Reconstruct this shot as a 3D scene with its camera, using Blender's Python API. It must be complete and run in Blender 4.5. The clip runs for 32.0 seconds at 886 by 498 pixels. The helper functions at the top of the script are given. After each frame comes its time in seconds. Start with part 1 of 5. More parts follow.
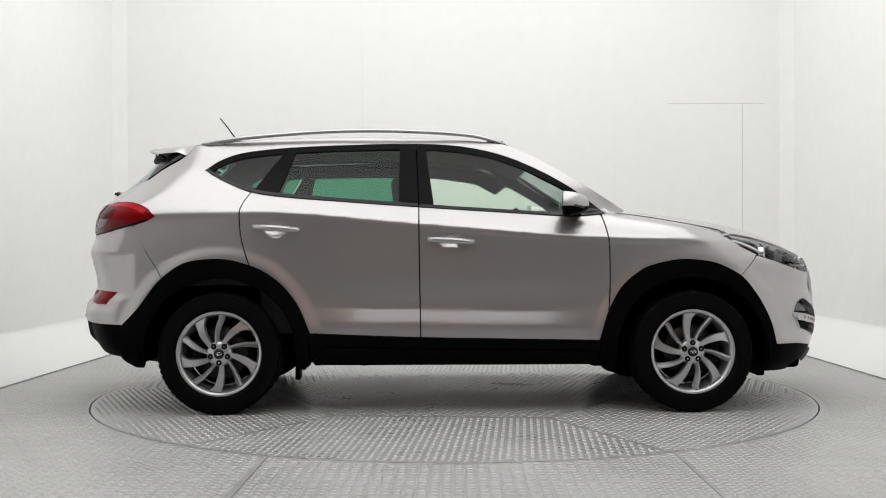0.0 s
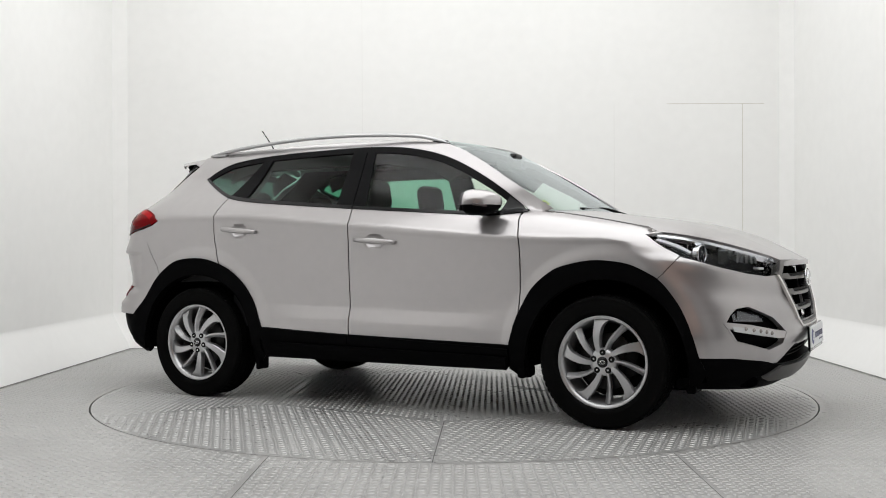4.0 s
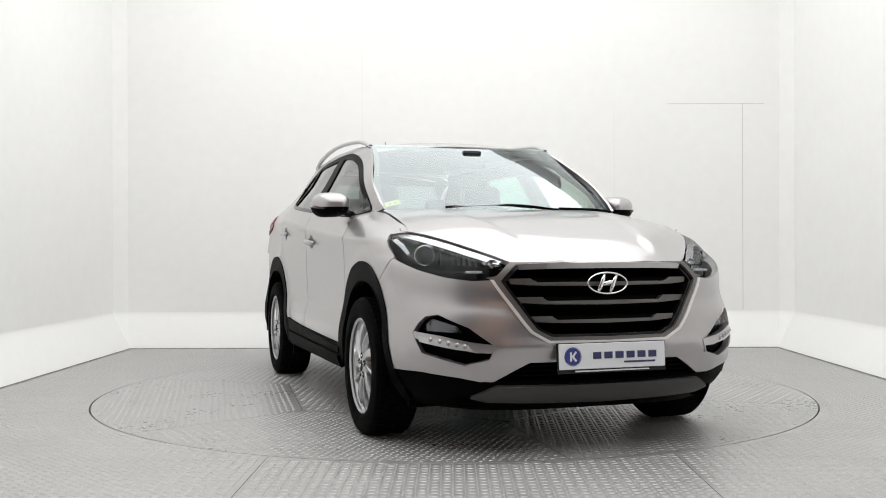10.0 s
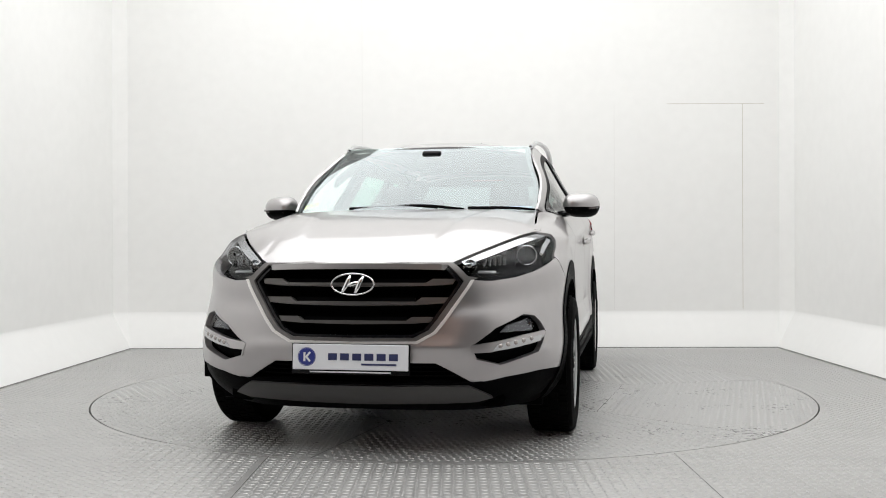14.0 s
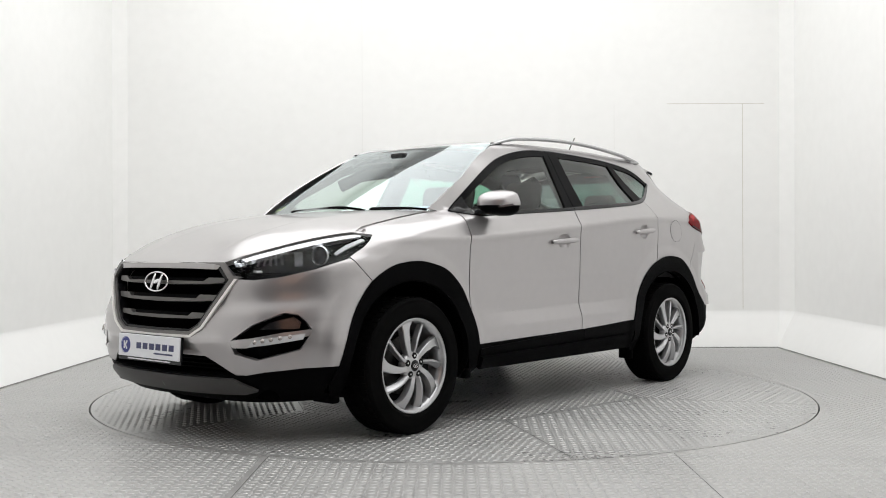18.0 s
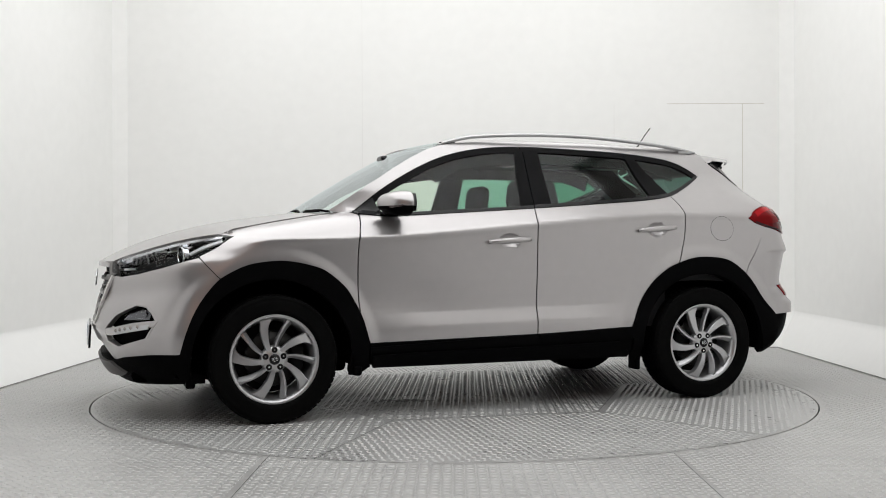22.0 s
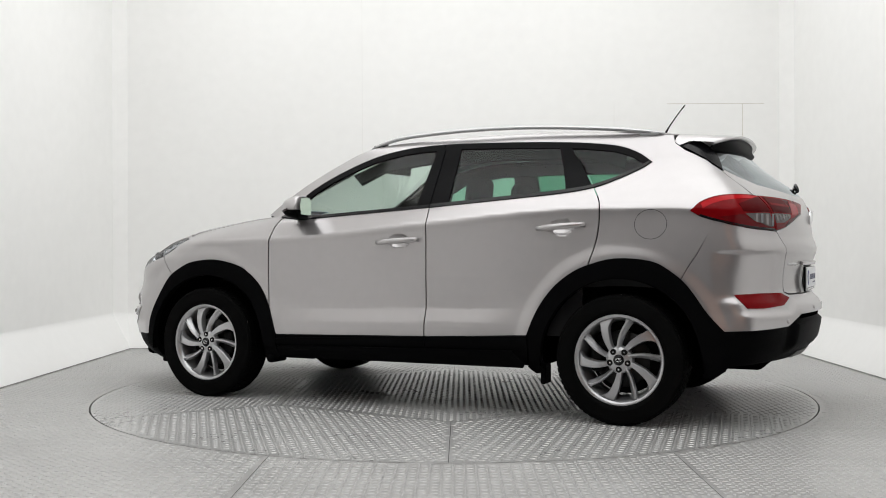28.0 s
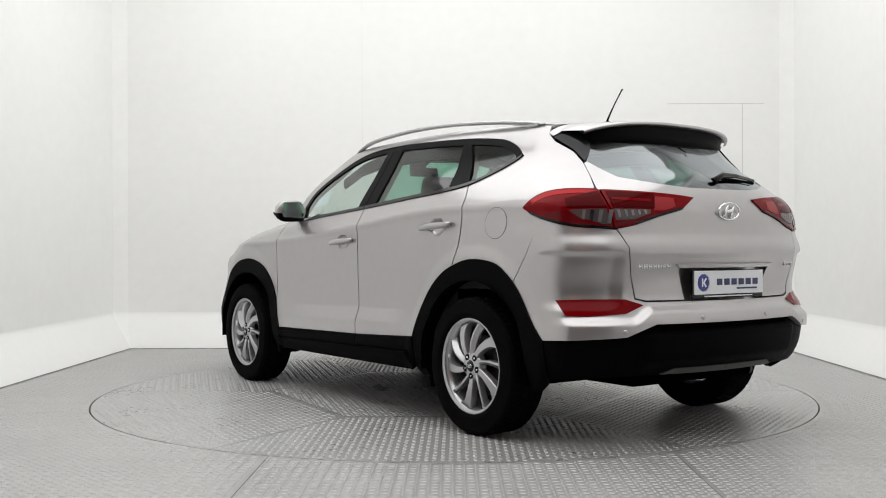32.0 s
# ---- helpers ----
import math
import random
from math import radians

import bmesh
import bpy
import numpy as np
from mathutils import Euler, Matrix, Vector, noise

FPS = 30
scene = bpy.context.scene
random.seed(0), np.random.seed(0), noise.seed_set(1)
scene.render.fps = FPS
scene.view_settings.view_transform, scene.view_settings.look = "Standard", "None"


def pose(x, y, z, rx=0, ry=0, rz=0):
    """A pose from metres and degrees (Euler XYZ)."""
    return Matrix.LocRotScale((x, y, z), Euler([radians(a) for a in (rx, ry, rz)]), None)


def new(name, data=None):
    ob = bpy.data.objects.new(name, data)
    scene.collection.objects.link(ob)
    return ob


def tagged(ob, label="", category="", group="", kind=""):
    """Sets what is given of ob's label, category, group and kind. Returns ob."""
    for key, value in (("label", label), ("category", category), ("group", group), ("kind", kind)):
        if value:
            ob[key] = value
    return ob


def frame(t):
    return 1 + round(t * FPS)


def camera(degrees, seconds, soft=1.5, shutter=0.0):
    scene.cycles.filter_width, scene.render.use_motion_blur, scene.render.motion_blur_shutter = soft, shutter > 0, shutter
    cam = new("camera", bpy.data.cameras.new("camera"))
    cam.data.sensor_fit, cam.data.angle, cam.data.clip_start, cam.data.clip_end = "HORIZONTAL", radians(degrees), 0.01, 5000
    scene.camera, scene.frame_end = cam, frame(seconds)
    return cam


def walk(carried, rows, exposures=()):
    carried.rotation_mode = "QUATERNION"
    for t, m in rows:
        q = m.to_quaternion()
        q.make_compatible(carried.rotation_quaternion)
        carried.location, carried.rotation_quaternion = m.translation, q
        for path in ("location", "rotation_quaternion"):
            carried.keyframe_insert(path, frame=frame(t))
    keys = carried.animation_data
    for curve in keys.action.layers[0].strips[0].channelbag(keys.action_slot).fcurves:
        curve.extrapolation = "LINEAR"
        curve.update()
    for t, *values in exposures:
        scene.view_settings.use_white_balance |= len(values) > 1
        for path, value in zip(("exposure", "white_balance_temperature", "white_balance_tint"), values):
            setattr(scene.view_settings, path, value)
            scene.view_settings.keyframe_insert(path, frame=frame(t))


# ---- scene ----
# ------------------------------------------------------------------ camera
cam = camera(47.52, 32.0, 1.0)
EYE = pose(0, -6.6106, 0.9205, 90.09, 0.182, 0.551)
walk(cam, [(0.0, EYE), (32.0, EYE)], [(0.0, -0.04), (6.0, -0.06), (9.0, 0.10), (13.0, 0.08), (19.0, 0.09), (23.0, -0.10), (28.0, -0.05), (30.0, -0.08), (31.0, -0.12), (32.0, -0.03)])

# ------------------------------------------------------------------ light
world = bpy.data.worlds.new("world")
scene.world = world
world.use_nodes = True
world.node_tree.nodes["Background"].inputs[0].default_value = (0.9, 0.95, 1.0, 1)
world.node_tree.nodes["Background"].inputs[1].default_value = 0.0
scene.view_settings.exposure = 0.0


def area_lamp(name, m, sx, sy, watts, colour):
    d = bpy.data.lights.new(name, "AREA")
    d.shape, d.size, d.size_y, d.energy, d.color = "RECTANGLE", sx, sy, watts, colour
    ob = new(name, d)
    ob.matrix_world = m
    return ob


CEIL = 4.6
area_lamp("ceiling_softbox_light", pose(0, -1.8, CEIL - 0.12), 5.8, 8.8, 288, (0.99, 1.0, 1.0))

# ------------------------------------------------------------------ materials


def shader(name, colour=(0.5, 0.5, 0.5), rough=0.5, metal=0.0, coat=0.0, spec=0.5, var=0.0, scale=6.0,
           bump=0.0, bump_scale=200.0, rough_var=0.0, emit=None, emit_strength=0.0, coat_rough=0.03):
    m = bpy.data.materials.new(name)
    m.use_nodes = True
    nt = m.node_tree
    b = nt.nodes["Principled BSDF"]
    b.inputs["Base Color"].default_value = (*colour, 1)
    b.inputs["Roughness"].default_value = rough
    b.inputs["Metallic"].default_value = metal
    b.inputs["Coat Weight"].default_value = coat
    b.inputs["Coat Roughness"].default_value = coat_rough
    b.inputs["Specular IOR Level"].default_value = spec
    tc = nt.nodes.new("ShaderNodeTexCoord")
    if var or rough_var:
        n1 = nt.nodes.new("ShaderNodeTexNoise")
        n1.inputs["Scale"].default_value, n1.inputs["Detail"].default_value = scale, 6
        nt.links.new(tc.outputs["Object"], n1.inputs["Vector"])
        n2 = nt.nodes.new("ShaderNodeTexNoise")
        n2.inputs["Scale"].default_value, n2.inputs["Detail"].default_value = scale * 14, 3
        nt.links.new(tc.outputs["Object"], n2.inputs["Vector"])
        add = nt.nodes.new("ShaderNodeMath")
        add.operation = "ADD"
        nt.links.new(n1.outputs["Fac"], add.inputs[0])
        nt.links.new(n2.outputs["Fac"], add.inputs[1])
        if var:
            ramp = nt.nodes.new("ShaderNodeMapRange")
            ramp.inputs[1].default_value, ramp.inputs[2].default_value = 0.7, 1.3
            ramp.inputs[3].default_value, ramp.inputs[4].default_value = 1 - var, 1 + var
            nt.links.new(add.outputs[0], ramp.inputs[0])
            mul = nt.nodes.new("ShaderNodeVectorMath")
            mul.operation = "SCALE"
            mul.inputs[0].default_value = colour
            nt.links.new(ramp.outputs[0], mul.inputs["Scale"])
            nt.links.new(mul.outputs[0], b.inputs["Base Color"])
        if rough_var:
            r2 = nt.nodes.new("ShaderNodeMapRange")
            r2.inputs[1].default_value, r2.inputs[2].default_value = 0.7, 1.3
            r2.inputs[3].default_value, r2.inputs[4].default_value = rough - rough_var, rough + rough_var
            nt.links.new(add.outputs[0], r2.inputs[0])
            nt.links.new(r2.outputs[0], b.inputs["Roughness"])
    if bump:
        nb = nt.nodes.new("ShaderNodeTexNoise")
        nb.inputs["Scale"].default_value, nb.inputs["Detail"].default_value = bump_scale, 4
        nt.links.new(tc.outputs["Object"], nb.inputs["Vector"])
        bp = nt.nodes.new("ShaderNodeBump")
        bp.inputs["Strength"].default_value, bp.inputs["Distance"].default_value = bump, 0.002
        nt.links.new(nb.outputs["Fac"], bp.inputs["Height"])
        nt.links.new(bp.outputs["Normal"], b.inputs["Normal"])
    if emit:
        b.inputs["Emission Color"].default_value = (*emit, 1)
        b.inputs["Emission Strength"].default_value = emit_strength
    return m


def clear_glass(name, tint, gloss=1.0, ior=1.5, sheen=(1.0, 1.0, 1.0)):
    """A thin pane: tinted see-through with a fresnel reflection."""
    m = bpy.data.materials.new(name)
    m.use_nodes = True
    nt = m.node_tree
    nt.nodes.remove(nt.nodes["Principled BSDF"])
    out = nt.nodes["Material Output"]
    tr = nt.nodes.new("ShaderNodeBsdfTransparent")
    tr.inputs[0].default_value = (*tint, 1)
    gl = nt.nodes.new("ShaderNodeBsdfGlossy")
    gl.inputs["Roughness"].default_value = 0.02
    gl.inputs[0].default_value = (*(gloss * q for q in sheen), 1)
    lw = nt.nodes.new("ShaderNodeLayerWeight")
    lw.inputs[0].default_value = 0.5
    pw = nt.nodes.new("ShaderNodeMath")
    pw.operation = "POWER"
    pw.inputs[1].default_value = 4.0
    nt.links.new(lw.outputs["Facing"], pw.inputs[0])
    fr = nt.nodes.new("ShaderNodeMapRange")
    fr.inputs[3].default_value, fr.inputs[4].default_value = ((ior - 1) / (ior + 1)) ** 2 * 1.6, 1.0
    nt.links.new(pw.outputs[0], fr.inputs[0])
    mx = nt.nodes.new("ShaderNodeMixShader")
    nt.links.new(fr.outputs[0], mx.inputs[0])
    nt.links.new(tr.outputs[0], mx.inputs[1])
    nt.links.new(gl.outputs[0], mx.inputs[2])
    nt.links.new(mx.outputs[0], out.inputs[0])
    return m


M_wall = shader("white_wall_paint", (0.915, 0.912, 0.898), 0.75, var=0.018, scale=0.7, bump=0.05, bump_scale=60)
M_cove = shader("white_skirting_paint", (0.915, 0.912, 0.90), 0.7, var=0.012, scale=0.9)
M_joint2 = shader("faint_wall_joint", (0.78, 0.77, 0.75), 0.8)
M_joint = shader("wall_joint_shadow", (0.64, 0.61, 0.54), 0.8)
M_rearwall = shader("grey_workshop_wall", (0.07, 0.07, 0.073), 0.8, var=0.05, scale=0.8)
# unseen wall piece, there only to be mirrored as copper in the paint
M_brown = shader("unseen_copper_wall", (0.50, 0.28, 0.19), 0.7, var=0.08, scale=0.9)
M_dark_floor = shader("dark_unseen_floor", (0.05, 0.05, 0.052), 0.55, var=0.15, scale=1.5)
M_ceiling = shader("white_ceiling", (0.88, 0.88, 0.87), 0.8, var=0.02, scale=1.0)
M_plate = shader("tread_plate_steel", (0.425, 0.418, 0.412), 0.40, 0.36, var=0.13, scale=1.6, rough_var=0.10, bump=0.08, bump_scale=90)
M_lug = shader("polished_tread_lugs", (0.445, 0.441, 0.437), 0.39, 0.36, var=0.10, scale=1.9, rough_var=0.06)
M_disc = shader("turntable_plate_steel", (0.420, 0.416, 0.411), 0.34, 0.40, var=0.11, scale=1.9, rough_var=0.10, bump=0.08, bump_scale=90)
M_gap = shader("dark_gap", (0.02, 0.02, 0.02), 0.9)
M_paint = shader("champagne_silver_metallic_paint", (0.462, 0.444, 0.447), 0.30, 0.81, coat=0.5, var=0.02, scale=1.2)
M_black = shader("black_grained_plastic", (0.0024, 0.0024, 0.0027), 0.5, spec=0.02, var=0.15, scale=4, bump=0.25, bump_scale=700)
M_gloss = shader("gloss_black_trim", (0.005, 0.005, 0.006), 0.18, spec=0.3)
M_satin = shader("satin_black_frame", (0.004, 0.004, 0.0045), 0.5, spec=0.06)
M_inner = shader("black_inner_shell", (0.002, 0.002, 0.002), 0.9, spec=0.0)
M_rubber = shader("tyre_rubber", (0.004, 0.004, 0.004), 0.7, spec=0.02, var=0.2, scale=8, bump=0.1, bump_scale=300)
M_alloy = shader("silver_alloy", (0.47, 0.47, 0.48), 0.30, 0.75, coat=0.5, var=0.03, scale=20)
M_chrome = shader("chrome", (0.82, 0.82, 0.83), 0.07, 1.0)
M_glass = clear_glass("green_tinted_side_glass", (0.82, 0.91, 0.83), 0.95, 1.29)
M_privacy = clear_glass("privacy_rear_glass", (0.24, 0.52, 0.39), 0.9, 1.29)
M_tail = clear_glass("rear_window_glass", (0.22, 0.28, 0.28), 0.95, 1.95, (0.92, 0.97, 1.0))
M_screen = clear_glass("clear_windscreen_glass", (0.80, 0.90, 0.87), 0.97, 2.2, (0.92, 0.98, 1.0))


# ------------------------------------------------------------------ mesh helpers


def mesh_of(name, verts, faces, material, smooth=True, normals=None):
    me = bpy.data.meshes.new(name)
    me.from_pydata([tuple(v) for v in verts], [], [tuple(f) for f in faces])
    me.materials.append(material)
    if smooth:
        me.polygons.foreach_set("use_smooth", [True] * len(me.polygons))
    if normals is not None:
        me.normals_split_custom_set_from_vertices([tuple(n) for n in normals])
    me.update()
    return me


def part(name, mesh, parent, label="", m=None):
    ob = new(name, mesh)
    ob.parent = parent
    if m is not None:
        ob.matrix_basis = m
    return tagged(ob, label)


def bm_mesh(name, bm, material, smooth=False):
    bmesh.ops.recalc_face_normals(bm, faces=bm.faces)
    me = bpy.data.meshes.new(name)
    bm.to_mesh(me)
    bm.free()
    me.materials.append(material)
    if smooth:
        me.polygons.foreach_set("use_smooth", [True] * len(me.polygons))
    return me


def box_mesh(name, size, centre, material, bevel=0.0, seg=2, smooth=False):
    bm = bmesh.new()
    bmesh.ops.create_cube(bm, size=1)
    bmesh.ops.scale(bm, vec=size, verts=bm.verts)
    if bevel:
        bmesh.ops.bevel(bm, geom=list(bm.edges), offset=bevel, segments=seg, affect="EDGES", profile=0.5)
    bmesh.ops.translate(bm, vec=centre, verts=bm.verts)
    return bm_mesh(name, bm, material, smooth)


def sweep(path, radius, sides=8, squash=(1.0, 1.0), closed=False, caps=True, twist_up=(0, 0, 1)):
    """Verts and faces of a tube along path; radius may be a list."""
    path = [Vector(p) for p in path]
    n = len(path)
    rad = radius if isinstance(radius, (list, tuple)) else [radius] * n
    verts, faces = [], []
    for i, p in enumerate(path):
        a = path[(i - 1) % n] if closed or i > 0 else p
        b = path[(i + 1) % n] if closed or i < n - 1 else p
        d = (b - a).normalized()
        side = d.cross(Vector(twist_up))
        side = side.normalized() if side.length > 1e-6 else d.orthogonal().normalized()
        up = side.cross(d)
        for k in range(sides):
            t = 2 * math.pi * k / sides
            verts.append(p + rad[i] * (squash[0] * math.cos(t) * side + squash[1] * math.sin(t) * up))
    for i in range(n if closed else n - 1):
        for k in range(sides):
            j = (i + 1) % n
            faces.append((i * sides + k, i * sides + (k + 1) % sides, j * sides + (k + 1) % sides, j * sides + k))
    if caps and not closed:
        faces.append(tuple(range(sides))[::-1])
        faces.append(tuple(range((n - 1) * sides, n * sides)))
    return verts, faces


def lathe(profile, seg=64, closed=False):
    """Turns (radius, y) points about the y axis."""
    verts, faces, n = [], [], len(profile)
    for k in range(seg):
        a = 2 * math.pi * k / seg
        verts += [(r * math.cos(a), y, r * math.sin(a)) for r, y in profile]
    for k in range(seg):
        j = (k + 1) % seg
        for i in range(n if closed else n - 1):
            q = (i + 1) % n
            faces.append((k * n + i, k * n + q, j * n + q, j * n + i))
    return verts, faces


def spline(points, n=8):
    """A Catmull-Rom line through 2D or 3D points."""
    p = [np.array(q, float) for q in points]
    p = [2 * p[0] - p[1]] + p + [2 * p[-1] - p[-2]]
    out = []
    for i in range(1, len(p) - 2):
        for k in range(n):
            t = k / n
            out.append(0.5 * (2 * p[i] + (p[i + 1] - p[i - 1]) * t + (2 * p[i - 1] - 5 * p[i] + 4 * p[i + 1] - p[i + 2]) * t * t
                              + (3 * p[i] - p[i - 1] - 3 * p[i + 1] + p[i + 2]) * t ** 3))
    out.append(p[-2])
    return [tuple(q) for q in out]


def pchip(xs, ys):
    """A smooth curve without overshoot through the knots."""
    xs, ys = np.array(xs, float), np.array(ys, float)
    h, d = np.diff(xs), np.diff(ys) / np.diff(xs)
    m = np.zeros_like(ys)
    m[0], m[-1] = d[0], d[-1]
    for i in range(1, len(xs) - 1):
        if d[i - 1] * d[i] > 0:
            w1, w2 = 2 * h[i] + h[i - 1], h[i] + 2 * h[i - 1]
            m[i] = (w1 + w2) / (w1 / d[i - 1] + w2 / d[i])

    def f(x):
        x = np.clip(np.asarray(x, float), xs[0], xs[-1])
        i = np.clip(np.searchsorted(xs, x) - 1, 0, len(xs) - 2)
        t = (x - xs[i]) / h[i]
        return ((1 + 2 * t) * (1 - t) ** 2 * ys[i] + t * (1 - t) ** 2 * h[i] * m[i]
                + t * t * (3 - 2 * t) * ys[i + 1] + t * t * (t - 1) * h[i] * m[i + 1])
    return f


def smooth01(t):
    t = np.clip(t, 0, 1)
    return t * t * (3 - 2 * t)


# ------------------------------------------------------------------ the room
XW, YB, YF = 3.05, 2.87, -7.9


def structure(name, mesh, label, category):
    return tagged(new(name, mesh), label, category, kind="structure")


def quad_wall(name, a, b, z0, z1, thick, material, label):
    """A wall from a to b; its face on the a-b line, its thickness to the left of the way."""
    a, b = Vector((*a, 0)), Vector((*b, 0))
    nrm = Vector((0, 0, 1)).cross((b - a).normalized()) * thick
    v = [a, b, b + nrm, a + nrm]
    verts = [(p.x, p.y, z) for z in (z0, z1) for p in v]
    faces = [(0, 1, 5, 4), (1, 2, 6, 5), (2, 3, 7, 6), (3, 0, 4, 7), (4, 5, 6, 7), (3, 2, 1, 0)]
    return structure(name, mesh_of(name, verts, faces, material, False), label, "wall")


YM = -6.9
# the walls stand back behind a sloping plinth, and their corners are chamfered
SET, CH, PL = 0.19, 0.11, 0.35
XI, YI = XW + SET, YB + SET
quad_wall("wall_back", (XI - CH, YI), (-XI + CH, YI), -0.02, CEIL, -0.12, M_wall, "plain white painted back wall of the photo booth")
quad_wall("wall_left", (-XI, YI - CH), (-XI, YM), -0.02, CEIL, -0.12, M_wall, "plain white painted side wall of the booth")
quad_wall("wall_right", (XI, YM), (XI, YI - CH), -0.02, CEIL, -0.12, M_wall, "plain white painted side wall of the booth")
quad_wall("wall_corner_left", (-XI + CH, YI), (-XI, YI - CH), -0.02, CEIL, -0.12, M_wall, "narrow white chamfered corner of the booth")
quad_wall("wall_corner_right", (XI, YI - CH), (XI - CH, YI), -0.02, CEIL, -0.12, M_wall, "narrow white chamfered corner of the booth")
# unseen walls behind the camera; their dark and copper tones feed the paint's reflections
quad_wall("wall_left_workshop", (-XI, YM), (-XI, YF), -0.02, CEIL, -0.12, M_rearwall, "grey workshop wall behind the camera")
quad_wall("wall_right_workshop", (XI, YF), (XI, YM), -0.02, CEIL, -0.12, M_rearwall, "grey workshop wall behind the camera")
quad_wall("wall_front", (-XI, YF), (XI, YF), -0.02, 1.10, -0.12, M_rearwall, "dark grey lower part of the workshop wall behind the camera")
quad_wall("wall_front_left", (-XI, YF), (-1.3, YF), 1.10, CEIL, -0.12, M_rearwall, "dark grey workshop wall behind the camera")
quad_wall("wall_unseen_copper", (-1.3, YF), (1.3, YF), 1.10, CEIL, -0.12, M_brown, "unseen copper brown wall piece, added for warm reflections in the car's paint")
quad_wall("wall_front_right", (1.3, YF), (XI, YF), 1.10, CEIL, -0.12, M_rearwall, "dark grey workshop wall behind the camera")
# out-of-view dark sheet, added so the flanks mirror less bright floor
structure("floor_unseen", box_mesh("floor_unseen", (2 * XI, -4.1 - YF, 0.006), (0, (YF - 4.1) / 2, 0.0025), M_dark_floor), "unseen dark floor sheet, added to darken the car's reflections", "floor")
structure("ceiling", box_mesh("ceiling", (2 * XI + 0.2, YI - YM + 0.1, 0.1), (0, (YI + YM) / 2 + 0.05, CEIL + 0.05), M_ceiling), "plain white booth ceiling", "ceiling")
structure("ceiling_workshop", box_mesh("ceiling_workshop", (2 * XI + 0.2, YM - YF + 0.1, 0.1), (0, (YF + YM) / 2 - 0.05, CEIL + 0.05), M_rearwall), "grey workshop ceiling behind the camera", "ceiling")
# from the floor joint (0) back to the wall (1), and its height
PLINTH = [(-0.01, -0.02), (0.0, 0.0), (0.02, 0.012), (0.50, 0.165), (0.90, 0.292), (0.97, 0.318), (1.0, 0.338), (1.005, PL)]


def plinth(name, foot, head):
    """A sloping skirting between two lines on plan; foot on the floor joint, head at the wall."""
    verts = [(f[0] + (h[0] - f[0]) * t, f[1] + (h[1] - f[1]) * t, z) for f, h in zip(foot, head) for t, z in PLINTH]
    n = len(PLINTH)
    structure(name, mesh_of(name, verts, [(i, i + 1, n + i + 1, n + i) for i in range(n - 1)], M_cove), "white painted sloping plinth along the foot of the wall", "baseboard")


plinth("baseboard_back", [(XW, YB), (-XW, YB)], [(XI - CH, YI), (-XI + CH, YI)])
plinth("baseboard_left", [(-XW, YB), (-XW, YM)], [(-XI, YI - CH), (-XI, YM)])
plinth("baseboard_right", [(XW, YM), (XW, YB)], [(XI, YM), (XI, YI - CH)])
plinth("baseboard_corner_left", [(-XW, YB), (-XW, YB)], [(-XI + CH, YI), (-XI, YI - CH)])
plinth("baseboard_corner_right", [(XW, YB), (XW, YB)], [(XI, YI - CH), (XI - CH, YI)])
# a dark, dirty joint where the walls meet the floor
M_dirt = shader("dirty_floor_joint", (0.32, 0.315, 0.30), 0.9, var=0.4, scale=4.0)
for size, at in (((2 * XW, 0.006, 0.008), (0, YB - 0.003, 0.004)), ((0.006, YB - YM, 0.006), (-XW + 0.003, (YB + YM) / 2 - 0.013, 0.005)), ((0.006, YB - YM, 0.006), (XW - 0.003, (YB + YM) / 2 - 0.013, 0.005))):
    structure("floor_joint", box_mesh("floor_joint", size, at, M_dirt), "dark dirty joint between wall and floor", "joint")
# joints of the panels and of the hidden door in the back wall
for x0, x1, z0, z1, w in ((2.778, 2.7825, PL, 2.322, M_joint), (2.06, 2.99, 2.320, 2.324, M_joint), (-0.867, -0.8645, PL, CEIL, M_joint2), (1.551, 1.5535, PL, 2.320, M_joint2)):
    structure("wall_joint", box_mesh("wall_joint", (x1 - x0, 0.004, z1 - z0), ((x0 + x1) / 2, YI, (z0 + z1) / 2), w), "thin joint in the white wall", "joint")
# ------------------------------------------------------------------ tread plate floor and turntable
RING = 2.253


def lugs(points, angles, size, height, z, material, name):
    """Low pointed bars, one at each place, joined in one mesh."""
    L, w = size
    base = np.array([(-L, 0), (-0.35 * L, -w), (0.35 * L, -w), (L, 0), (0.35 * L, w), (-0.35 * L, w)])
    top = base * (0.62, 0.5)
    c, s = np.cos(angles)[:, None], np.sin(angles)[:, None]
    rows = []
    for ring, h in ((base, z - 0.0005), (top, z + height)):
        x = points[:, :1] + c * ring[:, 0] - s * ring[:, 1]
        y = points[:, 1:] + s * ring[:, 0] + c * ring[:, 1]
        rows.append(np.stack([x, y, np.full_like(x, h)], 2))
    verts = np.concatenate(rows, 1).reshape(-1, 3)
    n = len(points)
    one = [(i, (i + 1) % 6, 6 + (i + 1) % 6, 6 + i) for i in range(6)]
    quads = (np.array(one)[None] + 12 * np.arange(n)[:, None, None]).reshape(-1, 4)
    caps = (np.array([[6, 7, 8, 9], [6, 9, 10, 11]])[None] + 12 * np.arange(n)[:, None, None]).reshape(-1, 4)
    return mesh_of(name, verts.tolist(), np.concatenate([quads, caps]).tolist(), material, False)


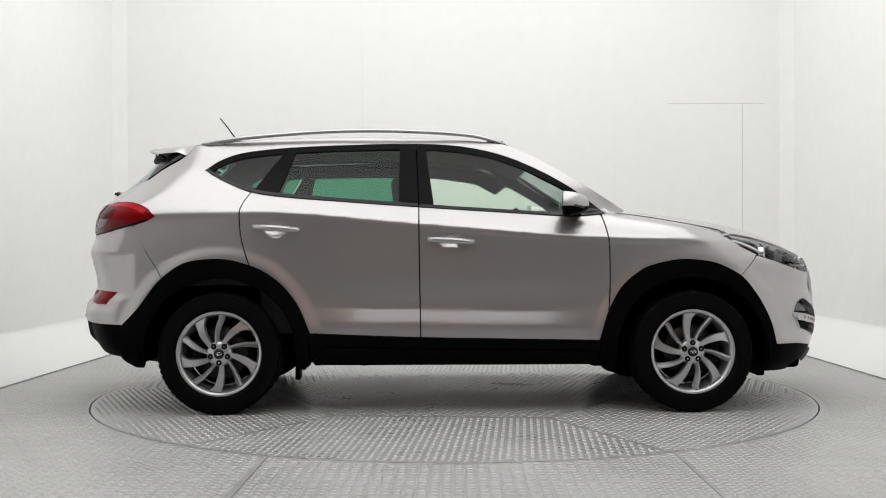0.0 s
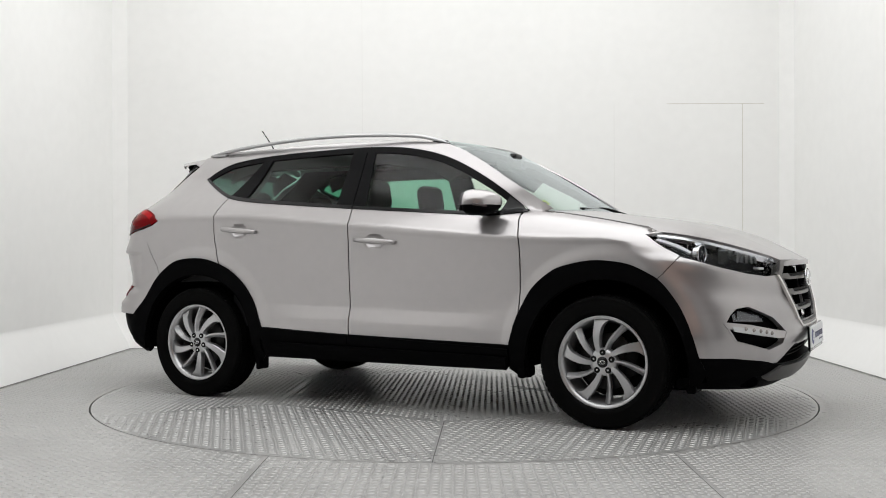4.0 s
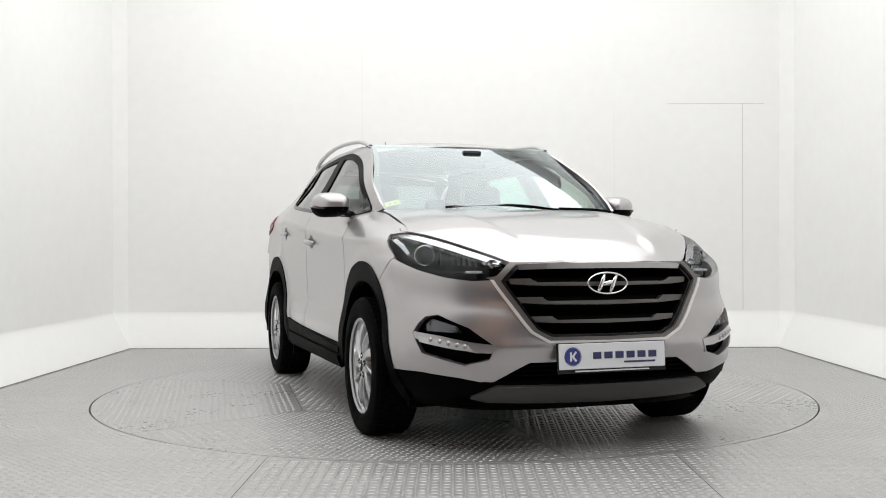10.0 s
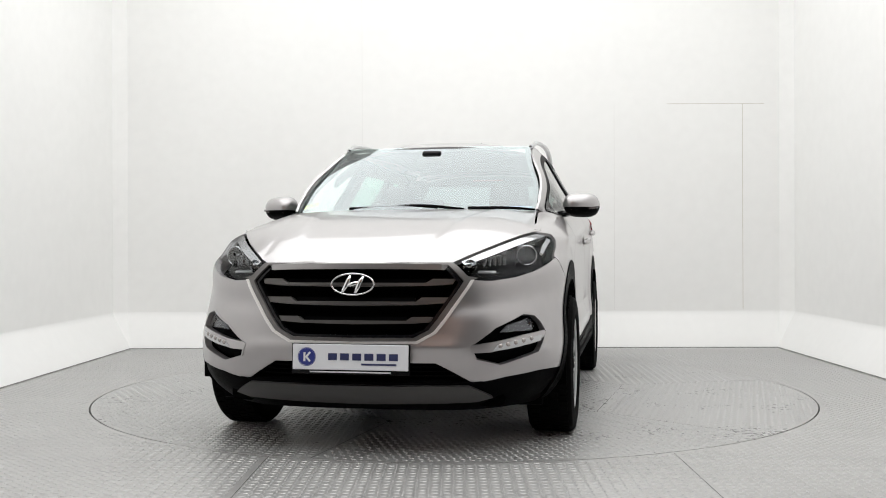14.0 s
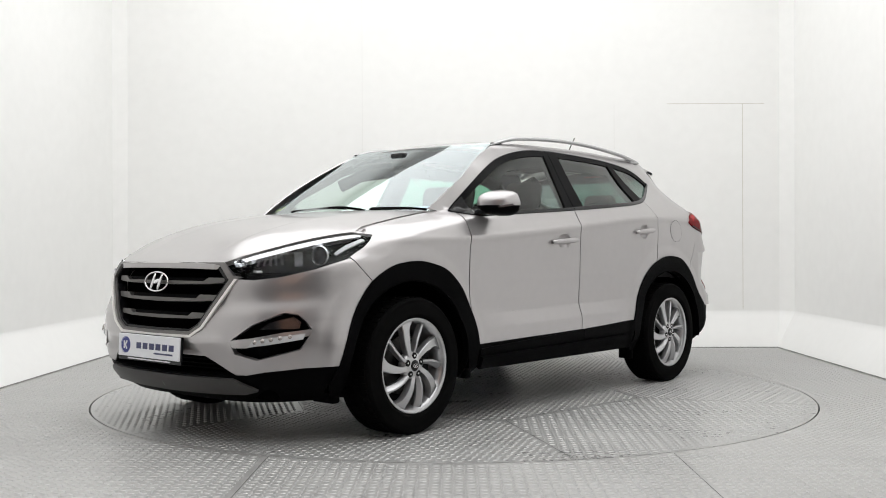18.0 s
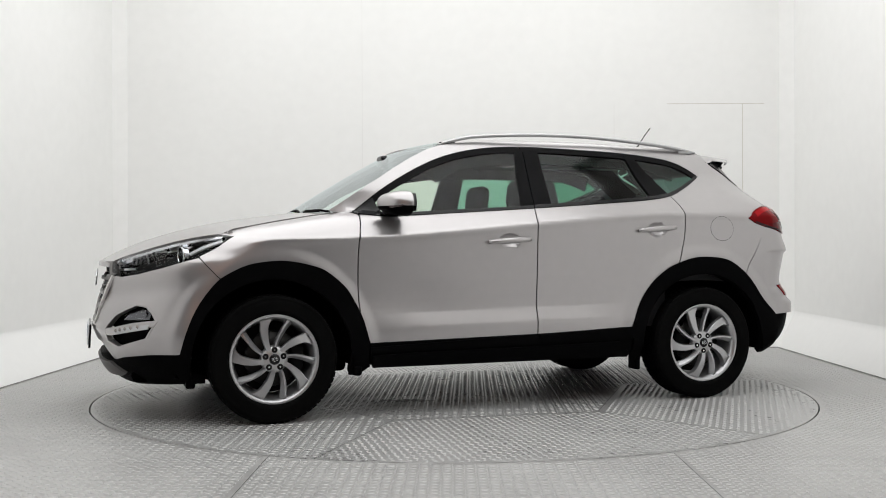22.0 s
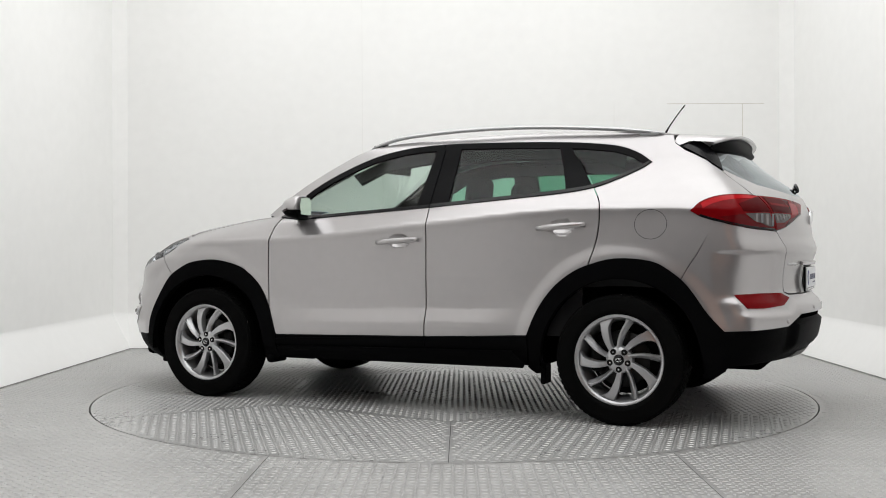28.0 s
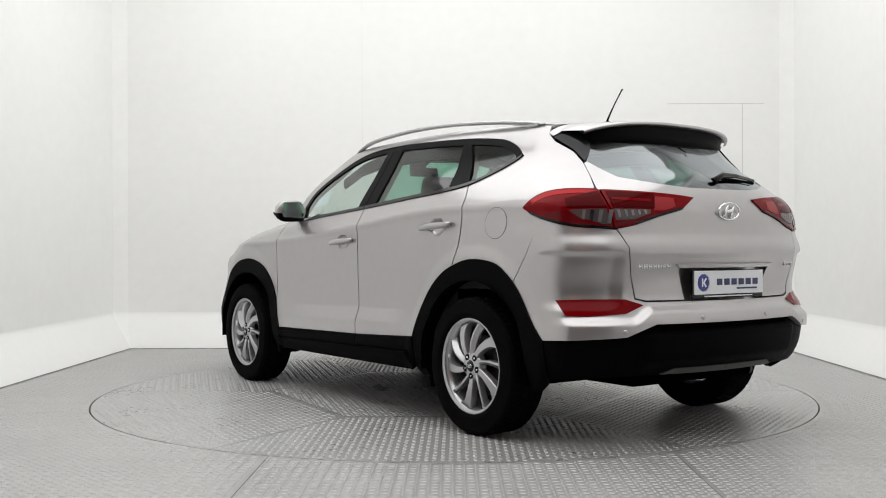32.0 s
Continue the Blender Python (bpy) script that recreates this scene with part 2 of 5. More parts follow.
def lug_grid(inside, x0, x1, y0, y1, pitch, turn):
    """Places of a woven lug pattern over a field, turned by an angle."""
    k = int(max(x1 - x0, y1 - y0) / pitch) + 4
    i, j = np.meshgrid(np.arange(-k, k), np.arange(-k, k), indexing="ij")
    a = math.radians(turn)
    u, v = i * pitch, j * pitch
    cx, cy = (x0 + x1) / 2, (y0 + y1) / 2
    x, y = cx + math.cos(a) * u - math.sin(a) * v, cy + math.sin(a) * u + math.cos(a) * v
    ang = np.where((i + j) % 2 == 0, a + math.radians(45), a - math.radians(45))
    keep = inside(x, y)
    return np.stack([x[keep], y[keep]], 1), ang[keep]


# the fixed floor: one sheet with a round opening
seg = 128
ring = [(RING * 1.0015 * math.cos(2 * math.pi * k / seg), RING * 1.0015 * math.sin(2 * math.pi * k / seg)) for k in range(seg)]
verts, faces = [], []
for k, (x, y) in enumerate(ring):
    s = min((XW if x > 0 else -XW) / x if abs(x) > 1e-6 else 1e9, (YB if y > 0 else YF) / y if abs(y) > 1e-6 else 1e9)
    verts += [(x, y, 0), (x * s, y * s, 0), (x, y, -0.05)]
for k in range(seg):
    j = (k + 1) % seg
    faces += [(3 * k, 3 * k + 1, 3 * j + 1, 3 * j), (3 * k + 2, 3 * k, 3 * j, 3 * j + 2)]
for sx, sy in ((1, 1), (-1, 1), (-1, -1), (1, -1)):
    cx, cy = sx * XW, YB if sy > 0 else YF
    on = sorted(range(seg), key=lambda k: (verts[3 * k + 1][0] - cx) ** 2 + (verts[3 * k + 1][1] - cy) ** 2)
    ax = next(k for k in on if abs(abs(verts[3 * k + 1][0]) - XW) < 1e-6 and verts[3 * k + 1][0] * sx > 0 and verts[3 * k + 1][1] * sy > 0)
    ay = next(k for k in on if abs(verts[3 * k + 1][1] - cy) < 1e-6 and verts[3 * k + 1][0] * sx > 0)
    verts.append((cx, cy, 0))
    faces.append((3 * ax + 1, 3 * ay + 1, len(verts) - 1))
floor_ob = structure("floor", mesh_of("floor", verts, faces, M_plate, False), "grey steel tread plate floor, worn and dusty", "floor")
structure("pit", mesh_of("pit", [(x * 1.03, y * 1.03, -0.05) for x, y in ring], [tuple(range(seg))], M_gap, False), "dark gap round the turntable", "gap")
pts, ang = lug_grid(lambda x, y: (np.hypot(x, y) > RING + 0.03) & (abs(x) < XW - 0.03) & (y < YB - 0.03) & (y > -3.6)
                    & (abs(x - 1.0) > 0.012) & (abs(x + 0.83) > 0.012) & ~((abs(y + 1.9) < 0.014) & (abs(x) > 1.0)), -XW, XW, -3.6, YB, 0.034, 45)
floor_lugs = tagged(new("floor_tread", lugs(pts, ang, (0.0148, 0.0062), 0.0028, 0.0, M_lug, "floor_tread")),
                    "raised lugs of the grey steel tread plate floor", "tread plate", kind="stuff")
# seams between the floor plates
for k, (a, b) in enumerate((((-0.83, -2.1), (-0.83, -3.6)), ((1.0, -2.04), (1.0, -3.6)), ((-2.2, -0.8), (-3.04, -1.2)))):
    a, b = Vector(a), Vector(b)
    n = Vector((-(b - a).y, (b - a).x)).normalized() * 0.0013
    structure("floor_seam", mesh_of("floor_seam", [(*(a + n), 0.0006), (*(a - n), 0.0006), (*(b - n), 0.0006), (*(b + n), 0.0006)],
                                    [(0, 1, 2, 3)], M_gap, False), "dark seam between two floor plates", "seam")

turntable = tagged(new("turntable"), "round steel tread plate turntable turning in the floor", "turntable")
disc_top = [(RING * 0.9975 * math.cos(2 * math.pi * k / 160), RING * 0.9975 * math.sin(2 * math.pi * k / 160)) for k in range(160)]
verts = [(x, y, 0.0) for x, y in disc_top] + [(x, y, -0.045) for x, y in disc_top]
faces = [tuple(range(160))] + [(k, k + 160, (k + 1) % 160 + 160, (k + 1) % 160) for k in range(160)]
part("disc", mesh_of("disc", verts, faces, M_disc, False), turntable)
# a six-sided middle plate and six outer plates, each with its own run of lugs
HEX = [(1.19 * math.cos(math.radians(54 + 60 * k)), 1.19 * math.sin(math.radians(54 + 60 * k))) for k in range(6)]


def hex_depth(x, y):
    """How far a point lies inside the six-sided plate (negative: outside)."""
    d = 9.0
    for k in range(6):
        a = math.radians(84 + 60 * k)
        d = np.minimum(d, 1.19 * math.cos(math.radians(30)) - (x * math.cos(a) + y * math.sin(a)))
    return d


def sector(k):
    def inside(x, y):
        a = np.degrees(np.arctan2(y, x)) - (54 + 60 * k)
        a = (a + 720) % 360
        r = np.hypot(x, y)
        edge = np.minimum(r * np.sin(np.radians(np.clip(a, 0, 60))), r * np.sin(np.radians(np.clip(60 - a, 0, 60))))
        return (hex_depth(x, y) < -0.016) & (r < RING - 0.03) & (a < 60) & (edge > 0.014)
    return inside


fields = [(lambda x, y: hex_depth(x, y) > 0.014, 24)] + [(sector(k), 84 + 60 * k) for k in range(6)]
for inside, turn in fields:
    pts, ang = lug_grid(inside, -RING, RING, -RING, RING, 0.036, turn)
    tagged(part("disc_tread", lugs(pts, ang, (0.0152, 0.0064), 0.0028, 0.0, M_lug, "disc_tread"), turntable), kind="stuff")


def seam(a, b):
    a, b = Vector(a), Vector(b)
    n = Vector((-(b - a).y, (b - a).x)).normalized() * 0.0014
    part("disc_seam", mesh_of("disc_seam", [(*(a + n), 0.0006), (*(a - n), 0.0006), (*(b - n), 0.0006), (*(b + n), 0.0006)], [(0, 1, 2, 3)], M_gap, False), turntable)


stain_rng = random.Random(4)
M_oil = shader("dried_oil_stain", (0.035, 0.033, 0.03), 0.45, var=0.35, scale=30)
for sx, sy, size in ((0.42, 0.30, 0.085), (0.31, 0.36, 0.05), (0.53, 0.25, 0.045), (0.62, 0.34, 0.03)):
    rim_pts = [(sx + size * stain_rng.uniform(0.6, 1.35) * math.cos(a), sy + 0.7 * size * stain_rng.uniform(0.6, 1.35) * math.sin(a), 0.0008) for a in np.linspace(0, 2 * math.pi, 18, endpoint=False)]
    part("oil_stain", mesh_of("oil_stain", rim_pts, [tuple(range(18))], M_oil, False), turntable, "dark dried oil stain")
for k in range(6):
    seam(HEX[k], HEX[(k + 1) % 6])
    seam(HEX[k], tuple(q * (RING - 0.01) / 1.19 for q in HEX[k]))

import functools

from mathutils.geometry import tessellate_polygon

# ------------------------------------------------------------------ the car's skin
# x ahead, y to the car's left, z up, from the ground midway between the axles.
NOSE = pchip([0.16, 0.22, 0.28, 0.34, 0.42, 0.50, 0.60, 0.70, 0.78, 0.86, 0.90, 0.95, 1.00, 1.06], [2.02, 2.125, 2.182, 2.207, 2.227, 2.237, 2.233, 2.219, 2.211, 2.193, 2.14, 2.04, 1.90, 1.72])
TAIL = pchip([0.22, 0.28, 0.36, 0.45, 0.58, 0.66, 0.72, 0.88, 0.912, 0.928, 1.00, 1.10, 1.18, 1.24, 1.32, 1.42, 1.50, 1.58, 1.64],
             [-2.02, -2.09, -2.175, -2.215, -2.232, -2.208, -2.192, -2.2235, -2.232, -2.231, -2.208, -2.196, -2.172, -2.135, -2.03, -1.905, -1.835, -1.78, -1.70])
KFRONT = pchip([0.2, 0.5, 0.7, 0.8, 0.9, 0.95, 1.0, 1.06], [0.55, 0.55, 0.60, 0.64, 0.64, 0.54, 0.42, 0.34])
KREAR = pchip([0.2, 0.6, 1.0, 1.15, 1.27, 1.5, 1.64], [0.33, 0.33, 0.34, 0.36, 0.47, 0.36, 0.32])
WIDE = pchip([0.20, 0.27, 0.34, 0.43, 0.490, 0.506, 0.575, 0.605, 0.66, 0.75, 0.90, 1.00, 1.028, 1.037, 1.06, 1.10, 1.17, 1.30, 1.40, 1.50, 1.55, 1.59, 1.62],
             [0.80, 0.855, 0.888, 0.8975, 0.8985, 0.8975, 0.8900, 0.8865, 0.8838, 0.8855, 0.889, 0.893, 0.8965, 0.8955, 0.883, 0.861, 0.826, 0.760, 0.708, 0.652, 0.618, 0.575, 0.50])
CREASE = pchip([-1.9, -1.5, -1.17, -0.22, 0.82, 1.1, 1.6], [1.13, 1.142, 1.143, 1.073, 0.994, 0.985, 0.98])
HOODEDGE = pchip([0.85, 1.0, 1.2, 1.5, 1.7, 1.95, 2.2], [1.145, 1.13, 1.10, 1.045, 1.01, 0.95, 0.85])
HUB_X, HUB_Z = 1.335, 0.337


def half_width(x, z):
    """The half width of the body's flank."""
    x, z = np.asarray(x, float), np.asarray(z, float)
    shift = (1.037 - CREASE(x)) * smooth01((z - 0.58) / 0.30) * (1 - smooth01((z - 1.16) / 0.26))
    w = WIDE(z + shift)
    w = w - smooth01((-0.6 - x) / 1.0) * (0.008 + 0.055 * smooth01((z - 0.8) / 0.6))
    w = w - 0.045 * smooth01((x - 0.0) / 0.6) * smooth01((z - 1.25) / 0.25)
    # a hollow above the sill that kicks out to a sharp lower crease, fading towards the wheels
    fade = smooth01((0.80 - x) / 0.34) * smooth01((x + 0.80) / 0.30)
    zk = z + 0.020 * (x - 0.1)
    kick = np.interp(zk, [0.30, 0.40, 0.505, 0.510, 0.545, 0.580, 0.586, 0.60, 0.66, 0.76], [0.004, 0.005, 0.0062, 0.0054, -0.002, -0.0092, -0.0098, -0.0088, -0.0038, 0.0])
    w = w + kick * fade
    # the wings stand out over the wheels
    for hx, out in ((HUB_X, 0.009), (-HUB_X, 0.011)):
        r = np.hypot(x - hx, (z - HUB_Z) * 0.95)
        w = w + out * smooth01((0.595 - r) / 0.075) * smooth01((z - 0.2) / 0.2) * smooth01((r - 0.30) / 0.1)
    # round over into the bonnet
    d = HOODEDGE(x) - z
    span = 0.10 + 0.10 * smooth01((x - 1.30) / 0.35)
    k = np.clip((span - d) / span, 0, 0.999)
    w = w - (0.10 + 0.025 * smooth01((x - 0.90) / 0.12)) * k ** 2.6 * smooth01((x - 0.35) / 0.60) * (1 - np.clip(-d / 0.40, 0, 1))
    return w


def skin_front(c, z):
    """The outline from the nose round the corner and along the flank, by c = y - x."""
    c, z = np.broadcast_arrays(np.asarray(c, float), np.asarray(z, float))
    n, k = NOSE(z), KFRONT(z)
    lo, hi = np.zeros_like(c), np.full_like(c, 2.0)

    def at(t):
        f = np.minimum(t, 1) * math.pi / 2
        x = n - k + k * np.cos(f) - np.maximum(t - 1, 0) * 3.0
        return x, half_width(np.minimum(x, n - 0.12), z) * np.sin(f) ** (2 / 3)
    for _ in range(36):
        mid = (lo + hi) / 2
        x, y = at(mid)
        less = (y - x) < c
        lo, hi = np.where(less, mid, lo), np.where(less, hi, mid)
    x, y = at((lo + hi) / 2)
    return np.stack([x, y, z], -1)


def skin_rear(c, z):
    """The outline from the tail round the corner and along the flank, by c = y + x."""
    c, z = np.broadcast_arrays(np.asarray(c, float), np.asarray(z, float))
    n, k = TAIL(z), KREAR(z)
    lo, hi = np.zeros_like(c), np.full_like(c, 2.0)

    def at(t):
        f = np.minimum(t, 1) * math.pi / 2
        x = n + k - k * np.cos(f) + np.maximum(t - 1, 0) * 3.0
        return x, half_width(x, z) * np.sin(f) ** (1.0 - 0.286 * smooth01((z - 1.22) / 0.24))
    for _ in range(36):
        mid = (lo + hi) / 2
        x, y = at(mid)
        less = (y + x) < c
        lo, hi = np.where(less, mid, lo), np.where(less, hi, mid)
    x, y = at((lo + hi) / 2)
    return np.stack([x, y, z], -1)


ROOFLINE = pchip([-1.85, -1.7, -1.5, -1.2, -0.8, -0.4, 0.0, 0.25, 0.46], [1.525, 1.553, 1.59, 1.622, 1.642, 1.643, 1.625, 1.592, 1.548])
HOODLINE = pchip([0.95, 1.1, 1.34, 1.6, 1.8, 1.95, 2.05, 2.12, 2.17, 2.20], [1.16, 1.147, 1.118, 1.078, 1.032, 0.986, 0.945, 0.912, 0.885, 0.865])
SCREENLINE = pchip([0.34, 0.60, 0.85, 1.18], [1.595, 1.452, 1.305, 1.098])


def skin_roof(x, y):
    return np.stack([x, y, ROOFLINE(x) - (0.072 - 0.030 * smooth01((-1.0 - x) / 0.4)) * (np.abs(y) / 0.6) ** 2.4], -1)


def hood_base(x, y):
    ay = np.abs(y)
    xs = x + 0.045 * np.minimum((ay / 0.41) ** 2, 1.3) * smooth01((x - 1.6) / 0.5)
    z = HOODLINE(xs) - 0.034 * (ay / 0.74) ** 3
    crease = 0.30 + 0.17 * np.clip((2.1 - x) / 1.0, 0, 1)
    return z + 0.010 * smooth01((ay - crease + 0.03) / 0.06) * (1 - smooth01((ay - crease - 0.03) / 0.28)) * smooth01((x - 1.0) / 0.2) * (1 - smooth01((x - 1.95) / 0.2))


def skin_screen(x, y):
    return np.stack([x, y, SCREENLINE(x + 0.15 * (np.abs(y) / 0.7) ** 2)], -1)


def skin_side(x, z):
    return np.stack([x, half_width(x, z), z], -1)


def clip_cell(poly, x0, x1, y0, y1):
    for axis, sign, lim in ((0, 1, x0), (0, -1, -x1), (1, 1, y0), (1, -1, -y1)):
        out = []
        for i in range(len(poly)):
            a, b = poly[i - 1], poly[i]
            da, db = sign * a[axis] - lim, sign * b[axis] - lim
            if (da >= 0) != (db >= 0):
                t = da / (da - db)
                out.append((a[0] + t * (b[0] - a[0]), a[1] + t * (b[1] - a[1])))
            if db >= 0:
                out.append(b)
        poly = out
        if len(poly) < 3:
            return []
    return poly


def panel_data(polys, skin, cell=0.03, offset=0.0, rim=0.014, across=False):
    """Cuts 2D outlines into cells, lays them on a skin, and turns the edge inwards."""
    index, flat, faces = {}, [], []

    def vid(p):
        key = (round(p[0], 5), round(p[1], 5))
        if key not in index:
            index[key] = len(flat)
            flat.append(p)
        return index[key]
    pieces = []
    for poly in polys:
        pts = [Vector((float(p[0]), float(p[1]), 0)) for p in poly]
        pieces += [[poly[i] for i in tri] for tri in tessellate_polygon([pts])]
    for poly in pieces:
        xs, ys = [p[0] for p in poly], [p[1] for p in poly]
        for i in range(math.floor(min(xs) / cell), math.floor(max(xs) / cell) + 1):
            strip = clip_cell(list(poly), i * cell, (i + 1) * cell, -99, 99)
            if len(strip) < 3:
                continue
            sy = [p[1] for p in strip]
            for j in range(math.floor(min(sy) / cell), math.floor(max(sy) / cell) + 1):
                q = clip_cell(strip, i * cell, (i + 1) * cell, j * cell, (j + 1) * cell)
                ids = []
                for p in q:
                    k = vid(p)
                    if not ids or (ids[-1] != k and ids[0] != k):
                        ids.append(k)
                if len(set(ids)) == len(ids) and len(ids) >= 3:
                    a = sum(flat[ids[m - 1]][0] * flat[ids[m]][1] - flat[ids[m]][0] * flat[ids[m - 1]][1] for m in range(len(ids)))
                    if abs(a) > 1e-8:
                        faces.append(ids if a > 0 else ids[::-1])
    f = np.array(flat)
    e = 2e-3
    p = skin(f[:, 0], f[:, 1])
    du = skin(f[:, 0] + e, f[:, 1]) - skin(f[:, 0] - e, f[:, 1])
    dv = skin(f[:, 0], f[:, 1] + e) - skin(f[:, 0], f[:, 1] - e)
    du[np.linalg.norm(du, axis=1) < 1e-5] = (0, 1, 0)
    n = np.cross(du, dv)
    n /= np.linalg.norm(n, axis=1)[:, None] + 1e-12
    flip = 1
    mid = n.mean(0)
    ref = p.mean(0) - np.array([0, 0, 0.75])
    if mid @ ref < 0:
        n, flip = -n, -1
    p = p + offset * n
    if flip < 0:
        faces = [q[::-1] for q in faces]
    faces = [q for q in faces if len({tuple(np.round(p[i], 5)) for i in q}) > 2]
    verts, norms = p.tolist(), n.tolist()
    if rim:
        edges = {}
        for q in faces:
            for i in range(len(q)):
                edges[(q[i - 1], q[i])] = edges.get((q[i - 1], q[i]), 0) + 1
        for (a, b) in list(edges):
            if (b, a) in edges:
                continue
            if across and abs(p[a][1]) < 3e-3 and abs(p[b][1]) < 3e-3:
                continue
            t = p[b] - p[a]
            out = np.cross(t, n[a])
            out /= np.linalg.norm(out) + 1e-12
            base = len(verts)
            for v in (a, b):
                verts += [p[v].tolist(), (p[v] - rim * n[v]).tolist()]
                norms += [out.tolist(), out.tolist()]
            faces.append([base + 2, base, base + 1, base + 3])
    return np.array(verts), faces, np.array(norms)


def mirror_data(v, f, n):
    return v * (1, -1, 1), [q[::-1] for q in f], n * (1, -1, 1)


def panel(name, polys, skin, material, parent, label="", sides="LR", **kw):
    """One part on each side of the car, or one across both."""
    if not isinstance(polys[0][0], (tuple, list, np.ndarray)):
        polys = [polys]
    v, f, n = panel_data(polys, skin, across=sides == "both", **kw)
    made = []
    if sides == "both":
        mid = np.abs(v[:, 1]) < 3e-3
        n[mid] = n[mid] * (1, 0, 1)
        n /= np.linalg.norm(n, axis=1)[:, None] + 1e-12
        v2, f2, n2 = mirror_data(v, f, n)
        k = len(v)
        made.append(part(name, mesh_of(name, np.concatenate([v, v2]), list(f) + [[i + k for i in q] for q in f2], material, True,
                                       np.concatenate([n, n2])), parent, label))
    else:
        for s in sides:
            if s == "L" or s == "C":
                made.append(part(name, mesh_of(name, v, f, material, True, n), parent, label))
            else:
                made.append(part(name, mesh_of(name, *mirror_data(v, f, n)[:2], material, True, mirror_data(v, f, n)[2]), parent, label))
    return made


@functools.lru_cache(None)
def cy(y, z):
    """c of the point of the nose at half width y."""
    if y <= 0:
        return (-2.32, z)
    c = np.linspace(-2.3, 0.2, 260)
    p = skin_front(c, np.full(260, z))
    return (float(np.interp(y, p[:, 1], c)), z)


def cx(x, z):
    """c of the point of the front flank at x."""
    return (float(half_front(x, z) - x), z)


def half_front(x, z):
    n, k = float(NOSE(z)), float(KFRONT(z))
    w = float(half_width(min(x, n - 0.12), z))
    if x <= n - k:
        return w
    return w * max(0.0, 1 - ((x - n + k) / k) ** 2) ** (1 / 3)


@functools.lru_cache(None)
def ry(y, z):
    if y <= 0:
        return (-2.32, z)
    c = np.linspace(-2.3, 0.0, 260)
    p = skin_rear(c, np.full(260, z))
    return (float(np.interp(y, p[:, 1], c)), z)


@functools.lru_cache(None)
def rx(x, z):
    c = np.linspace(-2.2, 0.4, 260)
    p = skin_rear(c, np.full(260, z))
    return (float(np.interp(x, p[:, 0], c)), z)


car = tagged(new("car"), "champagne silver compact suv with black plastic cladding on the turntable", "car")
GAP = 0.0035

# outlines on the flank (x, z)
DLO_TOP = spline([(-1.452, 1.395), (-1.39, 1.44), (-1.30, 1.48), (-1.192, 1.503), (-0.962, 1.525), (-0.60, 1.540), (-0.271, 1.547), (-0.007, 1.535), (0.224, 1.493), (0.421, 1.42), (0.652, 1.294), (0.866, 1.135)], 4)
DLO_BOT = spline([(0.866, 1.135), (0.70, 1.120), (0.59, 1.122), (0.20, 1.146), (-0.221, 1.173), (-0.658, 1.205), (-0.981, 1.232), (-1.169, 1.262), (-1.30, 1.312), (-1.40, 1.362), (-1.452, 1.395)], 4)
ARCH_R = spline([(-0.825, 0.458), (-0.885, 0.60), (-0.967, 0.713), (-1.06, 0.79), (-1.157, 0.838), (-1.316, 0.877), (-1.506, 0.862), (-1.62, 0.80), (-1.70, 0.725), (-1.79, 0.60), (-1.874, 0.510)], 4)
ARCH_F = spline([(0.808, 0.413), (0.847, 0.547), (0.893, 0.645), (0.943, 0.722), (1.02, 0.79), (1.103, 0.835), (1.263, 0.868), (1.40, 0.862), (1.50, 0.838), (1.615, 0.776), (1.685, 0.70), (1.743, 0.61), (1.79, 0.50), (1.822, 0.384)], 4)


def between(line, x0, x1):
    """The stretch of a line of falling or rising x between two x."""
    xs = [p[0] for p in line]
    up = xs[-1] > xs[0]
    L = line if up else line[::-1]
    a, b = min(x0, x1), max(x0, x1)
    lx, lz = [p[0] for p in L], [p[1] for p in L]
    seg = [(a, float(np.interp(a, lx, lz)))] + [p for p in L if a + 1e-4 < p[0] < b - 1e-4] + [(b, float(np.interp(b, lx, lz)))]
    return seg if x1 > x0 else seg[::-1]


def lower(line, d):
    return [(x, z - d) for x, z in line]


BG = -0.212
belt = 0.006
def arch_z(x):
    """Height of the rear wheel arch line behind its top."""
    return float(np.interp(x, [p[0] for p in ARCH_R[::-1]], [p[1] for p in ARCH_R[::-1]]))


rear_door_edge = spline([(-1.169, 1.256), (-1.213, 1.18), (-1.222, 1.10), (-1.208, 0.98), (-1.165, 0.842)], 4)
front_door_edge = spline([(0.832, 1.128), (0.850, 1.04), (0.864, 0.94), (0.868, 0.80), (0.866, 0.674), (0.858, 0.585)], 4)
front_door = lower(between(DLO_BOT, 0.832, BG + GAP), belt) + [(BG + GAP, 1.0), (BG + 0.012, 0.434)] + [(0.30, 0.424), (0.805, 0.4135)] + [p for p in ARCH_F if 0.42 < p[1] < 0.585 and p[0] < 1] + front_door_edge[::-1][:-1]
rear_door = lower(between(DLO_BOT, BG - GAP, -1.169), belt) + rear_door_edge[1:] + [p for p in ARCH_R[::-1] if -1.163 < p[0] < -0.83] + [(-0.825, 0.459), (-0.5, 0.445), (BG + 0.005, 0.434), (BG - GAP, 1.0)]


def skin_dent(xm, zm):
    """The flank with a cup behind the handle."""
    def f(x, z):
        p = skin_side(x, z)
        q = ((x - xm) / 0.066) ** 2 + ((z - zm) / 0.043) ** 2
        p[..., 1] = p[..., 1] - 0.026 * np.clip(1 - q, 0, 1) ** 0.7
        return p
    return f


panel("front_door", front_door, skin_dent(-0.035, 0.975), M_paint, car, cell=0.015)
panel("rear_door", rear_door, skin_dent(-1.02, 1.045), M_paint, car, cell=0.015)

